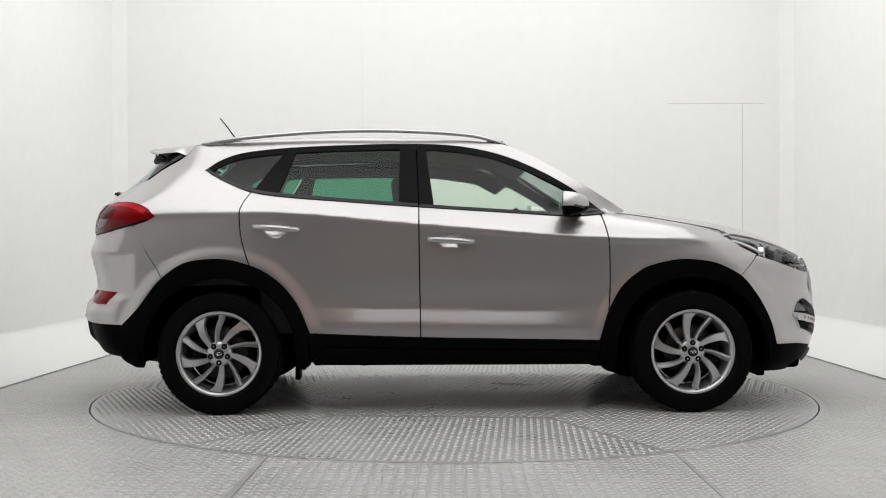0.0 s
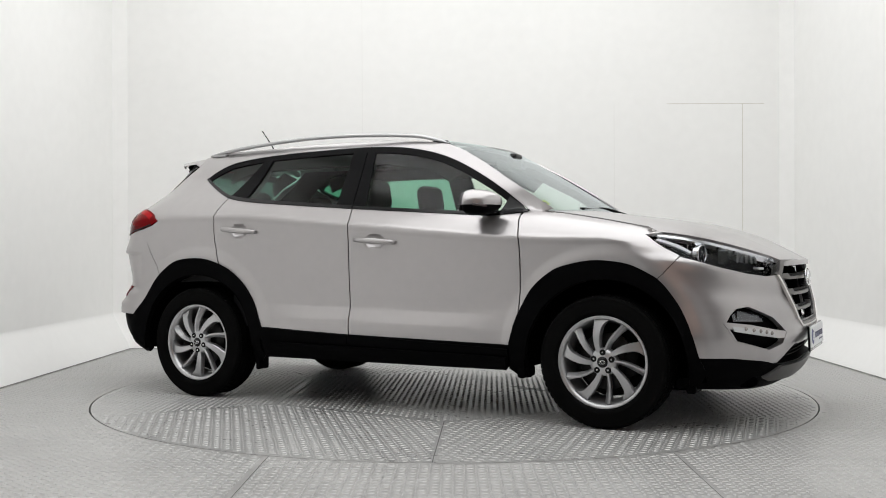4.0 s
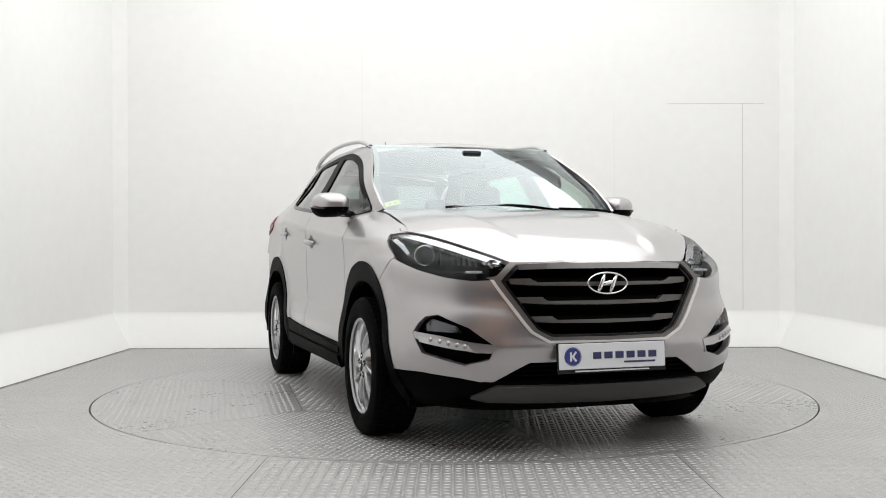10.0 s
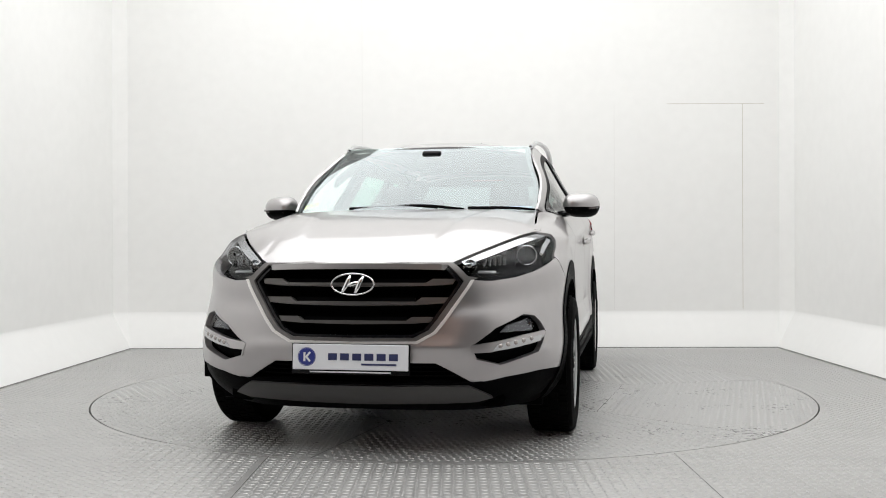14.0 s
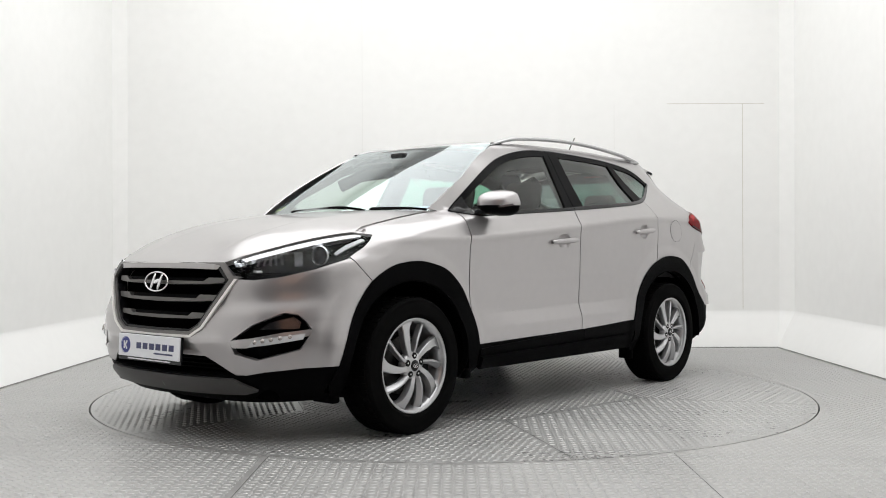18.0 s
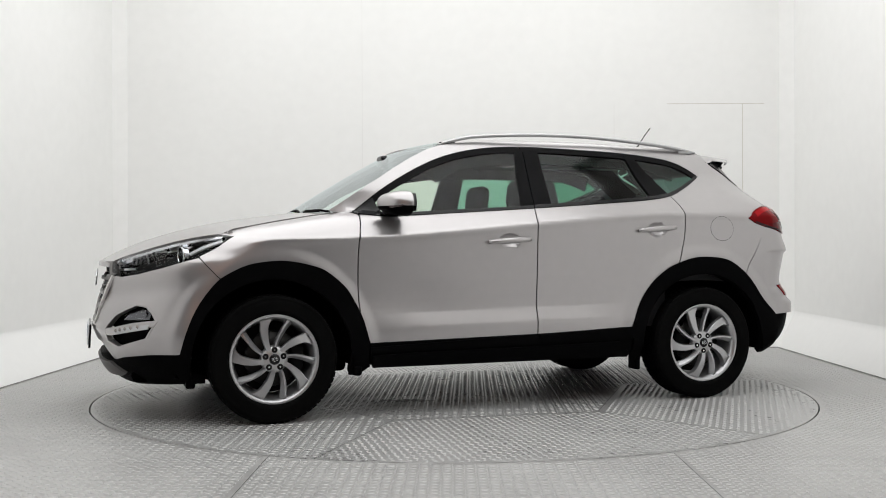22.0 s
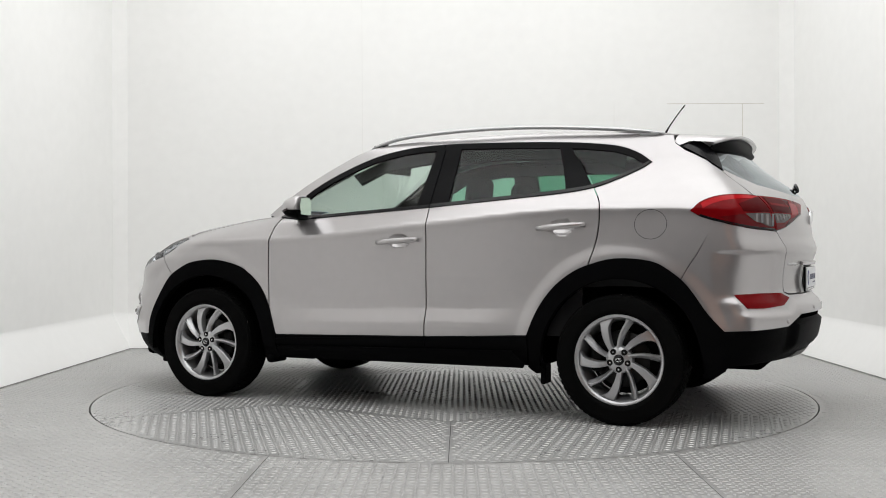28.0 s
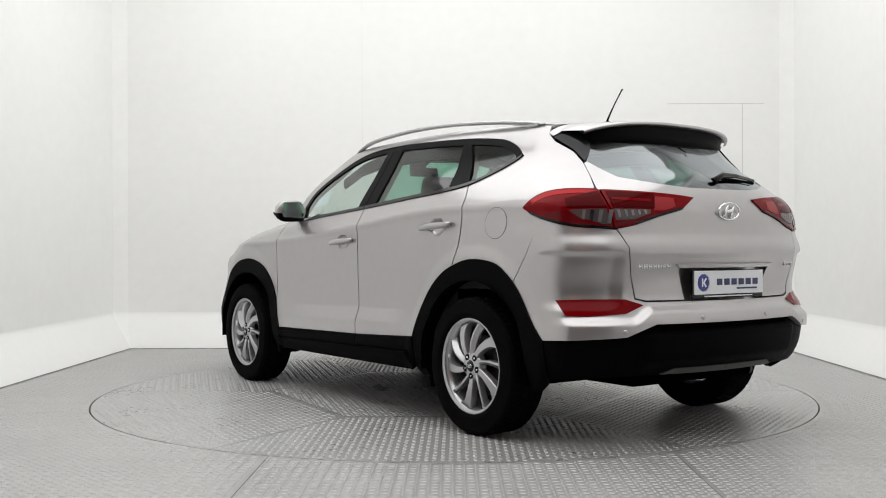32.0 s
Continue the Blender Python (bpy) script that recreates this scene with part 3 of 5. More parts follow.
# front wing
LAMP_TOP = [(y, (float(skin_front(np.array([cy(y, z)[0]]), np.array([z]))[0, 0]), z)) for y, z in
            ((0.42, 0.858), (0.47, 0.882), (0.52, 0.907), (0.57, 0.931), (0.62, 0.955), (0.67, 0.979), (0.71, 0.996), (0.745, 1.008), (0.772, 1.014))]
hood_seam = [(x, float(HOODEDGE(x))) for x in (1.58, 1.50, 1.40, 1.28, 1.16, 1.05, 0.97, 0.90)]
wing = [cx(0.838 + 2 * GAP, 1.128)] + [cx(x + 2 * GAP, z) for x, z in front_door_edge[1:]] + [cx(x + 2 * GAP, z) for x, z in ARCH_F if z < 0.58 and x < 1][::-1] \
    + [cx(x, z) for x, z in ARCH_F if x < 1.60] + [cx(1.615, 0.778), cx(1.64, 0.80), cx(1.70, 0.87), cx(1.717, 0.893), cx(1.63, 0.937), cx(1.585, 0.968), cx(1.535, 1.000)] + [cx(1.57, 1.006), cx(1.62, 1.012), cy(0.772, 1.016)] \
    + [cx(x, z - 0.002) for x, z in hood_seam]
panel("front_wing", wing, skin_front, M_paint, car, cell=0.016)

# quarter panel and roof frame
ROOF_EDGE = 1.578
quarter = [(-1.169 - 2 * GAP, 1.256)] + [(x - 2 * GAP, z) for x, z in rear_door_edge[1:]] + [p for p in ARCH_R if -1.65 < p[0] < -1.172]
quarter = [rx(*p) for p in quarter] + [rx(-1.655, arch_z(-1.655)), rx(-1.672, 0.80), rx(-1.735, 0.90), rx(-1.815, 1.047), rx(-1.818, 1.067), rx(-1.75, 1.089), rx(-1.697, 1.120), rx(-1.745, 1.164), rx(-1.81, 1.192), rx(-1.90, 1.204), rx(-1.976, 1.207), rx(-1.893, 1.275), rx(-1.812, 1.340),
    rx(-1.73, 1.401), rx(-1.62, 1.458), rx(-1.565, 1.50), rx(-1.55, 1.545)] + [rx(-1.40, 1.560), rx(-1.25, 1.5735)] \
    + [rx(x, z + belt) for x, z in DLO_TOP if x < -1.22][::-1][:-1] + [rx(-1.462, 1.395)] + [rx(x, z - belt) for x, z in DLO_BOT if x < -1.18][::-1][1:]
panel("quarter_panel", quarter, skin_rear, M_paint, car)
top_line = spline([(-1.25, 1.574), (-0.9, 1.584), (-0.5, 1.588), (-0.1, 1.580), (0.15, 1.568), (0.33, 1.538), (0.52, 1.447), (0.72, 1.325), (0.88, 1.222), (0.99, 1.150)], 4)
frame_side = [(x, z + belt) for x, z in DLO_TOP if x > -1.25] + [(0.90, 1.126)] + top_line[::-1]
frame_side = [(-1.25, float(np.interp(-1.25, [p[0] for p in DLO_TOP], [p[1] for p in DLO_TOP])) + belt)] + frame_side
panel("roof_frame", frame_side, skin_side, M_paint, car)

# roof, bonnet
rim_x = [x for x, _ in hood_seam[::-1]] + [q[0] for _, q in LAMP_TOP[::-1]]
rim_y = [float(half_width(x, HOODEDGE(x))) for x, _ in hood_seam[::-1]] + [y for y, _ in LAMP_TOP[::-1]]
rim_z = [z for _, z in hood_seam[::-1]] + [q[1] for _, q in LAMP_TOP[::-1]]
RIM_Y, RIM_Z = pchip(rim_x, rim_y), pchip(rim_x, rim_z)


def skin_hood(x, y):
    """The bonnet, drawn down to meet wing and lamp along its rim."""
    ye = RIM_Y(x)
    fix = (RIM_Z(x) + 0.003 - hood_base(x, ye)) * (1 - smooth01((x - 2.08) / 0.06))
    return np.stack([x, y, hood_base(x, y) + fix * np.minimum(np.abs(y) / ye, 1.02) ** 5], -1)


roof = [(0.41 - 0.125 * (y / 0.6) ** 2, y) for y in np.linspace(0, 0.6, 9)] + [(x, float(half_width(x, z)) - 0.002) for x, z in top_line[::-1] if x < 0.26] + [(-1.40, 0.545), (-1.545, 0.52), (-1.57, 0.40), (-1.585, 0.2), (-1.59, 0.0)]
panel("roof", roof, skin_roof, M_paint, car, sides="both", rim=0.02)
hood_edge = [(x, float(half_width(x, HOODEDGE(x))) - 0.004) for x, _ in hood_seam]
hood = [(2.207, 0), (2.203, 0.15), (2.19, 0.28), (2.165, 0.39)] + [(x, y - 0.003) for y, (x, z) in LAMP_TOP ] + hood_edge + [(0.935, 0.62), (1.02, 0.40), (1.06, 0.2), (1.075, 0.0)]
panel("bonnet", hood, skin_hood, M_paint, car, sides="both", rim=0.025)

# glass
ws = [(0.395 - 0.125 * (y / 0.6) ** 2, y) for y in np.linspace(0, 0.575, 9)] + [(x + 0.012, float(half_width(x, z)) - 0.012) for x, z in top_line if 0.28 < x < 0.985] + [(1.02, 0.60), (1.10, 0.3), (1.125, 0.0)]
screen_ob = panel("windscreen", ws, skin_screen, M_screen, car, sides="both", rim=0.004, offset=-0.004)
# the dark printed border of the windscreen
ws_side = [(x + 0.012, float(half_width(x, z)) - 0.012) for x, z in top_line if 0.28 < x < 0.985]
frit = [[a, b, (b[0] + 0.004, b[1] - 0.030), (a[0] + 0.004, a[1] - 0.030)] for a, b in zip(ws_side[:-1], ws_side[1:])]
ws_top = ws[:9]
frit += [[a, b, (b[0] + 0.040, b[1]), (a[0] + 0.040, a[1])] for a, b in zip(ws_top[:-1], ws_top[1:])]
frit.append([(0.43, 0.0), (0.43, 0.075), (0.50, 0.065), (0.50, 0.0)])
panel("screen_border", frit, skin_screen, M_gloss, screen_ob[0], "black printed windscreen border", sides="both", rim=0.0, offset=-0.009)
front_glass = between(DLO_TOP, -0.19, 0.78) + lower(between(DLO_BOT, 0.78, -0.19), -0.008)
rear_glass = between(DLO_TOP, -1.02, -0.30) + lower(between(DLO_BOT, -0.30, -1.10), -0.008)
q_glass = between(DLO_TOP, -1.43, -0.99) + lower(between(DLO_BOT, -1.17, -1.43), -0.008)
panel("front_side_window", front_glass, skin_side, M_glass, car, rim=0.003, offset=-0.006)
panel("rear_side_window", rear_glass, skin_side, M_privacy, car, rim=0.003, offset=-0.006)
panel("quarter_window", q_glass, skin_side, M_privacy, car, rim=0.003, offset=-0.006)
# ------------------------------------------------------------------ front end
M_gun = shader("gunmetal_satin_trim", (0.17, 0.162, 0.158), 0.36, 0.75)
M_slat = shader("grey_metallic_slat", (0.13, 0.124, 0.12), 0.36, 0.75)
M_skid = shader("grey_painted_skid_plate", (0.065, 0.063, 0.062), 0.42, 0.5)
M_lens = clear_glass("clear_lamp_lens", (0.92, 0.93, 0.94), 0.3, 1.30)
M_lampdark = shader("dark_lamp_housing", (0.006, 0.006, 0.007), 0.5, spec=0.15)
M_lampchrome = shader("lamp_reflector", (0.70, 0.71, 0.73), 0.12, 1.0)
M_lampsmoke = shader("smoked_lamp_reflector", (0.17, 0.17, 0.18), 0.16, 1.0)
M_drl = shader("daytime_strip_lens", (0.55, 0.56, 0.57), 0.18, coat=0.6)
M_projlens = shader("dark_projector_glass", (0.012, 0.013, 0.015), 0.12, spec=0.25)
M_bulb = shader("clear_bulb", (0.45, 0.42, 0.40), 0.2, 0.5)
M_line = shader("satin_chrome_line", (0.80, 0.78, 0.76), 0.38, 0.55)
M_white = shader("plate_white", (0.78, 0.79, 0.82), 0.35, spec=0.4)
M_blue = shader("deep_blue_print", (0.03, 0.04, 0.22), 0.4)
M_darkprint = shader("dark_print", (0.03, 0.035, 0.11), 0.4)

hex_out = [(0, 0.866), (0.436, 0.866), (0.515, 0.790), (0.36, 0.565), (0.285, 0.524), (0, 0.520)]
hex_mid = [(0, 0.856), (0.416, 0.856), (0.486, 0.786), (0.338, 0.572), (0.275, 0.540), (0, 0.536)]
hex_in = [(0, 0.850), (0.398, 0.850), (0.466, 0.780), (0.322, 0.578), (0.266, 0.552), (0, 0.549)]
lamp_top = [cy(y, z - 0.006) for y, (x, z) in LAMP_TOP]
lamp_low = [cy(0.462, 0.832), cy(0.505, 0.806), cy(0.60, 0.790), cy(0.70, 0.805), cy(0.79, 0.838), cx(1.73, 0.888), cx(1.63, 0.939), cx(1.585, 0.970), cx(1.538, 1.000), cx(1.57, 1.004), cx(1.62, 1.009)]
fog = [(0.806, 0.60), (0.780, 0.632), (0.735, 0.642), (0.621, 0.583), (0.515, 0.500), (0.540, 0.440), (0.640, 0.412), (0.800, 0.464), (0.828, 0.555)]
arch_mid = cx(1.772, 0.55)
upper = [cx(1.722, 0.885), cy(0.79, 0.833), cy(0.70, 0.800), cy(0.60, 0.785), cy(0.515, 0.790), cy(0.36, 0.565), cy(0.515, 0.500), cy(0.621, 0.583), cy(0.735, 0.642), cy(0.780, 0.632), cy(0.806, 0.60), cy(0.828, 0.555)] \
    + [cx(x, z) for x, z in ARCH_F if 0.55 < z < 0.776 and x > 1.5][::-1] + [cx(1.618, 0.775), cx(1.645, 0.80), cx(1.705, 0.868)]
low = [arch_mid, cy(0.828, 0.555), cy(0.800, 0.464), cy(0.640, 0.412), cy(0.540, 0.440), cy(0.515, 0.500), cy(0.36, 0.565), cy(0.285, 0.524), cy(0.0, 0.520), cy(0.0, 0.430), cy(0.37, 0.428), cy(0.53, 0.335), cy(0.66, 0.362), cy(0.795, 0.381), cx(1.822, 0.384)] \
    + [cx(x, z) for x, z in ARCH_F if 0.39 < z < 0.55 and x > 1.5][::-1]
upper.insert(12, arch_mid)


def skin_bumper(c, z):
    """The nose's skin with the fold below the lamps and the lip round the fog lamp."""
    p = skin_front(c, z)
    n = np.stack([np.cos(np.arctan2(p[..., 1], 1.2)), np.sin(np.arctan2(p[..., 1], 1.2)), 0 * z], -1)
    y = p[..., 1]
    dip = np.exp(-((z - 0.70 - 0.10 * (y - 0.6)) / 0.055) ** 2) * smooth01((y - 0.36) / 0.14) * (1 - smooth01((y - 0.80) / 0.1))
    lip = np.exp(-((z - 0.50) / 0.03) ** 2) * (1 - smooth01((y - 0.42) / 0.12))
    under = smooth01((0.47 - z) / 0.08) * (1 - smooth01((y - 0.50) / 0.12))
    return p + n * (-0.012 * dip + 0.010 * lip - 0.016 * under)[..., None]


bumper_f = panel("front_bumper", [upper, low], skin_bumper, M_paint, car, "painted front bumper with a black lower edge", sides="both", cell=0.02, rim=0.03)[0]
panel("bumper_valance", [cy(0, 0.337), cy(0.53, 0.337), cy(0.66, 0.360), cy(0.795, 0.379), cx(1.822, 0.382), cx(1.84, 0.25), cy(0.80, 0.215), cy(0.50, 0.195), cy(0, 0.20)],
      skin_front, M_black, bumper_f, "black grained plastic valance", sides="both", rim=0.05, offset=-0.006)
panel("skid_plate", [cy(0, 0.326), cy(0.505, 0.326), cy(0.60, 0.272), cy(0.53, 0.254), cy(0, 0.238)], skin_front, M_skid, bumper_f, "dark grey skid plate", sides="both", offset=0.010, rim=0.02)
panel("lower_intake", [cy(0, 0.44), cy(0.38, 0.44), cy(0.55, 0.33), cy(0, 0.33)], skin_front, M_inner, bumper_f, "black lower air intake", sides="both", offset=-0.07, rim=0)
for k in range(4):
    z = 0.352 + 0.022 * k
    panel("intake_bar", [cy(0, z), cy(0.50 - 0.036 * k, z), cy(0.50 - 0.036 * k, z + 0.006), cy(0, z + 0.006)], skin_front, M_black, bumper_f, sides="both", offset=-0.04, rim=0.02)

# grille
grille = panel("grille", [cy(*p) for p in hex_out], skin_front, M_inner, car, "six-sided grille with dark metallic slats", sides="both", cell=0.04, offset=-0.075, rim=0)[0]


# added black box; keeps bright spots from showing through the grille corners
part("grille_backing", box_mesh("grille_backing", (0.04, 1.0, 0.38), (2.05, 0, 0.69), M_inner), car, "black backing box behind the grille, blocking light")


def ring_between(a, b):
    return [[a[i], a[i + 1], b[i + 1], b[i]] for i in range(len(a) - 1)]


panel("grille_frame", [[cy(*q) for q in poly] for poly in ring_between(hex_out, hex_mid)], skin_front, M_gun, grille, "gunmetal grille surround", sides="both", offset=0.004, rim=0.05, cell=0.02)
panel("grille_inner_frame", [[cy(*q) for q in poly] for poly in ring_between(hex_mid, hex_in)], skin_front, M_gloss, grille, "gloss black inner frame", sides="both", offset=-0.008, rim=0.05, cell=0.02)
low_out = [(0.528, 0.790), (0.374, 0.560), (0.292, 0.514), (0, 0.509)]
low_in = [(0.514, 0.790), (0.361, 0.566), (0.286, 0.525), (0, 0.520)]
panel("grille_chrome_line", [[cy(*q) for q in poly] for poly in ring_between(low_out, low_in)], skin_front, M_line, grille, "thin chrome line under the grille", sides="both", offset=0.010, rim=0.015, cell=0.02)
corner = [(0.436, 0.868), (0.455, 0.840), (0.505, 0.806), (0.545, 0.800), (0.515, 0.790)]
panel("grille_corner", [cy(*p) for p in corner], skin_front, M_gun, grille, "gunmetal grille corner", offset=0.003, cell=0.02)
for zt, y1, y2, y3 in ((0.790, 0.455, 0.354, 0.322), (0.707, 0.425, 0.306, 0.280), (0.623, 0.358, 0.264, 0.238)):
    slat = [cy(0, zt - 0.008), cy(y3, zt - 0.008), cy(y2, zt + 0.010), cy(y1, zt + 0.010), cy(y1 - 0.012, zt - 0.014), cy(y2 - 0.02, zt - 0.022), cy(0, zt - 0.028)]
    panel("slat", slat, skin_front, M_slat, grille, "dark grey metallic slat", sides="both", offset=-0.020, rim=0.03, cell=0.02)
    panel("slat_web", [cy(0, zt + 0.008), cy(y2 - 0.03, zt + 0.010), cy(y3, zt - 0.007), cy(0, zt - 0.007)], skin_front, M_black, grille, sides="both", offset=-0.034, rim=0.01, cell=0.03)


def emblem(parent, x, z, rx_, rz_, lean, facing):
    """An oval chrome ring with a slanted, crossbarred plain shape in it."""
    m = pose(x, 0, z, 0, lean, 0) if facing > 0 else pose(x, 0, z, 0, lean, 180)
    oval = [(0, rx_ * math.cos(a), rz_ * math.sin(a)) for a in np.linspace(0, 2 * math.pi, 40, endpoint=False)]
    v, f = sweep(oval, 0.0055, 8, (0.8, 1.0), closed=True, twist_up=(1, 0, 0))
    ring_ob = part("emblem", mesh_of("emblem", v, f, M_chrome), parent, "oval chrome emblem", m)
    s = rx_ / 0.1
    k = -1
    strokes = [[(-0.048, -0.036), (-0.035, -0.012), (-0.022, 0.018), (-0.012, 0.040)], [(0.012, -0.040), (0.024, -0.014), (0.036, 0.014), (0.050, 0.036)],
               [(-0.032, -0.006), (-0.010, -0.002), (0.012, 0.004), (0.034, 0.008)]]
    for pts in strokes:
        path = [(0.001, k * -a * s, b * rz_ / 0.048) for a, b in pts]
        v, f = sweep(path, [0.007 * s, 0.011 * s, 0.011 * s, 0.007 * s], 8, (1.0, 0.6), twist_up=(1, 0, 0))
        part("emblem_bar", mesh_of("emblem_bar", v, f, M_chrome), ring_ob)
    return ring_ob


emblem(grille, 2.222, 0.773, 0.097, 0.047, -6, 1)


def plate(parent, x, z, w, h, lean, facing):
    """A white dealer plate with a blue roundel, a bar for the name and a small bar below."""
    m = pose(x, 0, z, 0, lean, 0) if facing > 0 else pose(x, 0, z, 0, lean, 180)
    ob = part("number_plate", box_mesh("number_plate", (0.008, w, h), (0, 0, 0), M_white, 0.003), parent, "white dealer plate with a blue roundel and dark bars", m)
    part("plate_holder", box_mesh("plate_holder", (0.012, w + 0.012, h + 0.022), (-0.009, 0, -0.008), M_gloss, 0.003), ob, "black plate holder")
    v, f = lathe([(0.0, 0.0), (0.036, 0.0), (0.038, -0.0015)], 32)
    turn = pose(0.0052, -w * 0.375, 0.0, 0, 0, -90)
    part("roundel", mesh_of("roundel", v, f, M_blue, False), ob, "blue roundel", turn)
    v, f = lathe([(0.0385, 0.0), (0.041, 0.0), (0.041, -0.0015)], 32)
    part("roundel_ring", mesh_of("roundel_ring", v, f, M_blue, False), ob, "", turn)
    for dy, dz, ang in ((-0.010, 0, 0), (0.006, 0.009, 40), (0.006, -0.009, -40)):
        part("roundel_bar", box_mesh("roundel_bar", (0.001, 0.009, 0.040 if ang == 0 else 0.030), (0, 0, 0), M_white), ob, "", pose(0.0062, -w * 0.375 + dy, dz, -ang, 0, 0))
    for j in range(6):
        part("name_bar", box_mesh("name_bar", (0.001, w * 0.078, 0.030), (0.0052, w * (-0.15 + 0.105 * j), 0.002), M_darkprint, 0.0004), ob)
    part("small_bar", box_mesh("small_bar", (0.001, w * 0.30, 0.008), (0.0052, w * 0.25, -0.030), M_darkprint, 0.0003), ob)
    part("holder_bar", box_mesh("holder_bar", (0.001, w * 0.7, 0.006), (-0.002, 0, -h / 2 - 0.009), M_white), ob)
    return ob


plate(car, 2.268, 0.455, 0.524, 0.112, -3, 1)


# headlamps
def lathe_x(profile, seg=32):
    """Turned about the x axis, from (radius, x) points."""
    v, f = lathe(profile, seg)
    return [(y, x, z) for x, y, z in v], [q[::-1] for q in f]


for s in ("L", "R"):
    k = 1 if s == "L" else -1
    lamp = panel("headlamp", lamp_top[::-1] + lamp_low, skin_front, M_lampdark, car, "clear lens headlamp with a projector and chrome brow", sides=s, offset=-0.075, rim=0, cell=0.03)[0]
    wall = lamp_top[::-1] + lamp_low
    panel("housing_rim", wall, skin_front, M_lens, lamp, "clear lens", sides=s, offset=-0.001, rim=0, cell=0.02)
    brow_low = [(c + 0.006, z - 0.013 - 0.008 * math.sin(math.pi * i / 8)) for i, (c, z) in enumerate(lamp_top)]
    panel("brow", lamp_top[1:] + brow_low[1:][::-1], skin_front, M_lampchrome, lamp, "bright chrome brow", sides=s, offset=-0.006, rim=0.02, cell=0.02)
    panel("light_guide", [cx(1.60, 0.990), cx(1.70, 0.956), cx(1.77, 0.918), cx(1.765, 0.909), cx(1.69, 0.944), cx(1.592, 0.980)], skin_front, M_drl, lamp, "white light guide", sides=s, offset=-0.012, rim=0.01, cell=0.02)
    v, f = lathe_x([(0.049, -0.002), (0.047, 0.006), (0.0435, 0.006), (0.042, 0.0), (0.042, -0.03)])
    proj = part("projector", mesh_of("projector", v, f, M_lampchrome), lamp, "chrome ringed projector", pose(1.800, 0.724 * k, 0.897, 0, 0, 14 * k))
    v, f = lathe_x([(0.0, 0.010), (0.014, 0.0085), (0.028, 0.003), (0.042, -0.008)])
    part("projector_lens", mesh_of("projector_lens", v, f, M_projlens), proj)
    # stepped facets of the main beam bowl and of the indicator bowl
    for j in range(5):
        part("reflector_facet", box_mesh("reflector_facet", (0.012, 0.017, 0.052 - 0.004 * j), (0, 0, 0), M_lampsmoke, 0.003), lamp, "", pose(1.962 + 0.018 * j, (0.640 - 0.020 * j) * k, 0.880 - 0.004 * j, 0, 10 - 8 * j, (30 - 22 * j) * k))
    v, f = lathe_x([(0.030, 0.016), (0.026, -0.010), (0.014, -0.024), (0.0, -0.028)])
    part("reflector", mesh_of("reflector", v, f, M_lampchrome), lamp, "", pose(2.085, 0.500 * k, 0.850, 0, 0, 22 * k))
    part("lower_blade", box_mesh("lower_blade", (0.03, 0.085, 0.012), (0, 0, 0), M_drl, 0.004), lamp, "clear lower light guide", pose(2.055, 0.575 * k, 0.824, 0, 0, -28 * k))
    part("bulb", box_mesh("bulb", (0.014, 0.016, 0.012), (2.075, 0.500 * k, 0.848), M_bulb, 0.006), lamp)
    part("divider", box_mesh("divider", (0.05, 0.005, 0.07), (1.90, 0.685 * k, 0.88), M_lampsmoke, 0.002), lamp)
    v, f = lathe_x([(0.030, 0.012), (0.026, -0.006), (0.012, -0.018), (0.0, -0.02)], 20)
    part("fog_bowl", mesh_of("fog_bowl", v, f, M_lampchrome), lamp, "", pose(1.985, 0.728 * k, 0.592, 0, 0, 30 * k))
    # fog lamp recess
    fog_ob = panel("fog_lamp_recess", [cy(*p) for p in fog], skin_front, M_black, car, "black fog lamp recess with a daytime light strip", sides=s, offset=-0.045, rim=0, cell=0.03)[0]
    inner = [(0.69 + (y - 0.69) * 0.965, 0.525 + (z - 0.525) * 0.95) for y, z in fog]
    panel("fog_frame", [[cy(*fog[i - 1]), cy(*fog[i]), cy(*inner[i]), cy(*inner[i - 1])] for i in range(len(fog))], skin_front, M_paint, fog_ob, "painted lip round the recess", sides=s, offset=0.004, rim=0.03, cell=0.02)
    panel("fog_lamp", [cy(0.79, 0.598), cy(0.765, 0.622), cy(0.68, 0.592), cy(0.650, 0.560), cy(0.79, 0.566)], skin_front, M_lampsmoke, fog_ob, "fog lamp", sides=s, offset=-0.030, rim=0, cell=0.02)
    panel("fog_lens", [cy(0.79, 0.598), cy(0.765, 0.622), cy(0.68, 0.592), cy(0.650, 0.560), cy(0.79, 0.566)], skin_front, M_lens, fog_ob, sides=s, offset=-0.010, rim=0.02, cell=0.02)
    panel("silver_blade", [cy(0.826, 0.562), cy(0.74, 0.546), cy(0.62, 0.519), cy(0.515, 0.506), cy(0.525, 0.472), cy(0.60, 0.474), cy(0.74, 0.508), cy(0.82, 0.530)], skin_front, M_paint, fog_ob, "painted silver blade", sides=s, offset=0.002, rim=0.03, cell=0.02)
    strip = panel("daytime_light", [cy(0.808, 0.541), cy(0.70, 0.522), cy(0.632, 0.507), cy(0.610, 0.479), cy(0.68, 0.488), cy(0.804, 0.515)], skin_front, M_drl, fog_ob, "daytime light strip", sides=s, offset=0.005, rim=0.01, cell=0.02)[0]
    for j in range(5):
        yy = 0.645 + 0.031 * j
        zz = 0.502 + 0.0065 * j
        px, py, pz = skin_front(np.array([cy(yy, zz)[0]]), np.array([zz]))[0]
        v, f = lathe_x([(0.0, 0.006), (0.007, 0.005), (0.0105, 0.0)], 14)
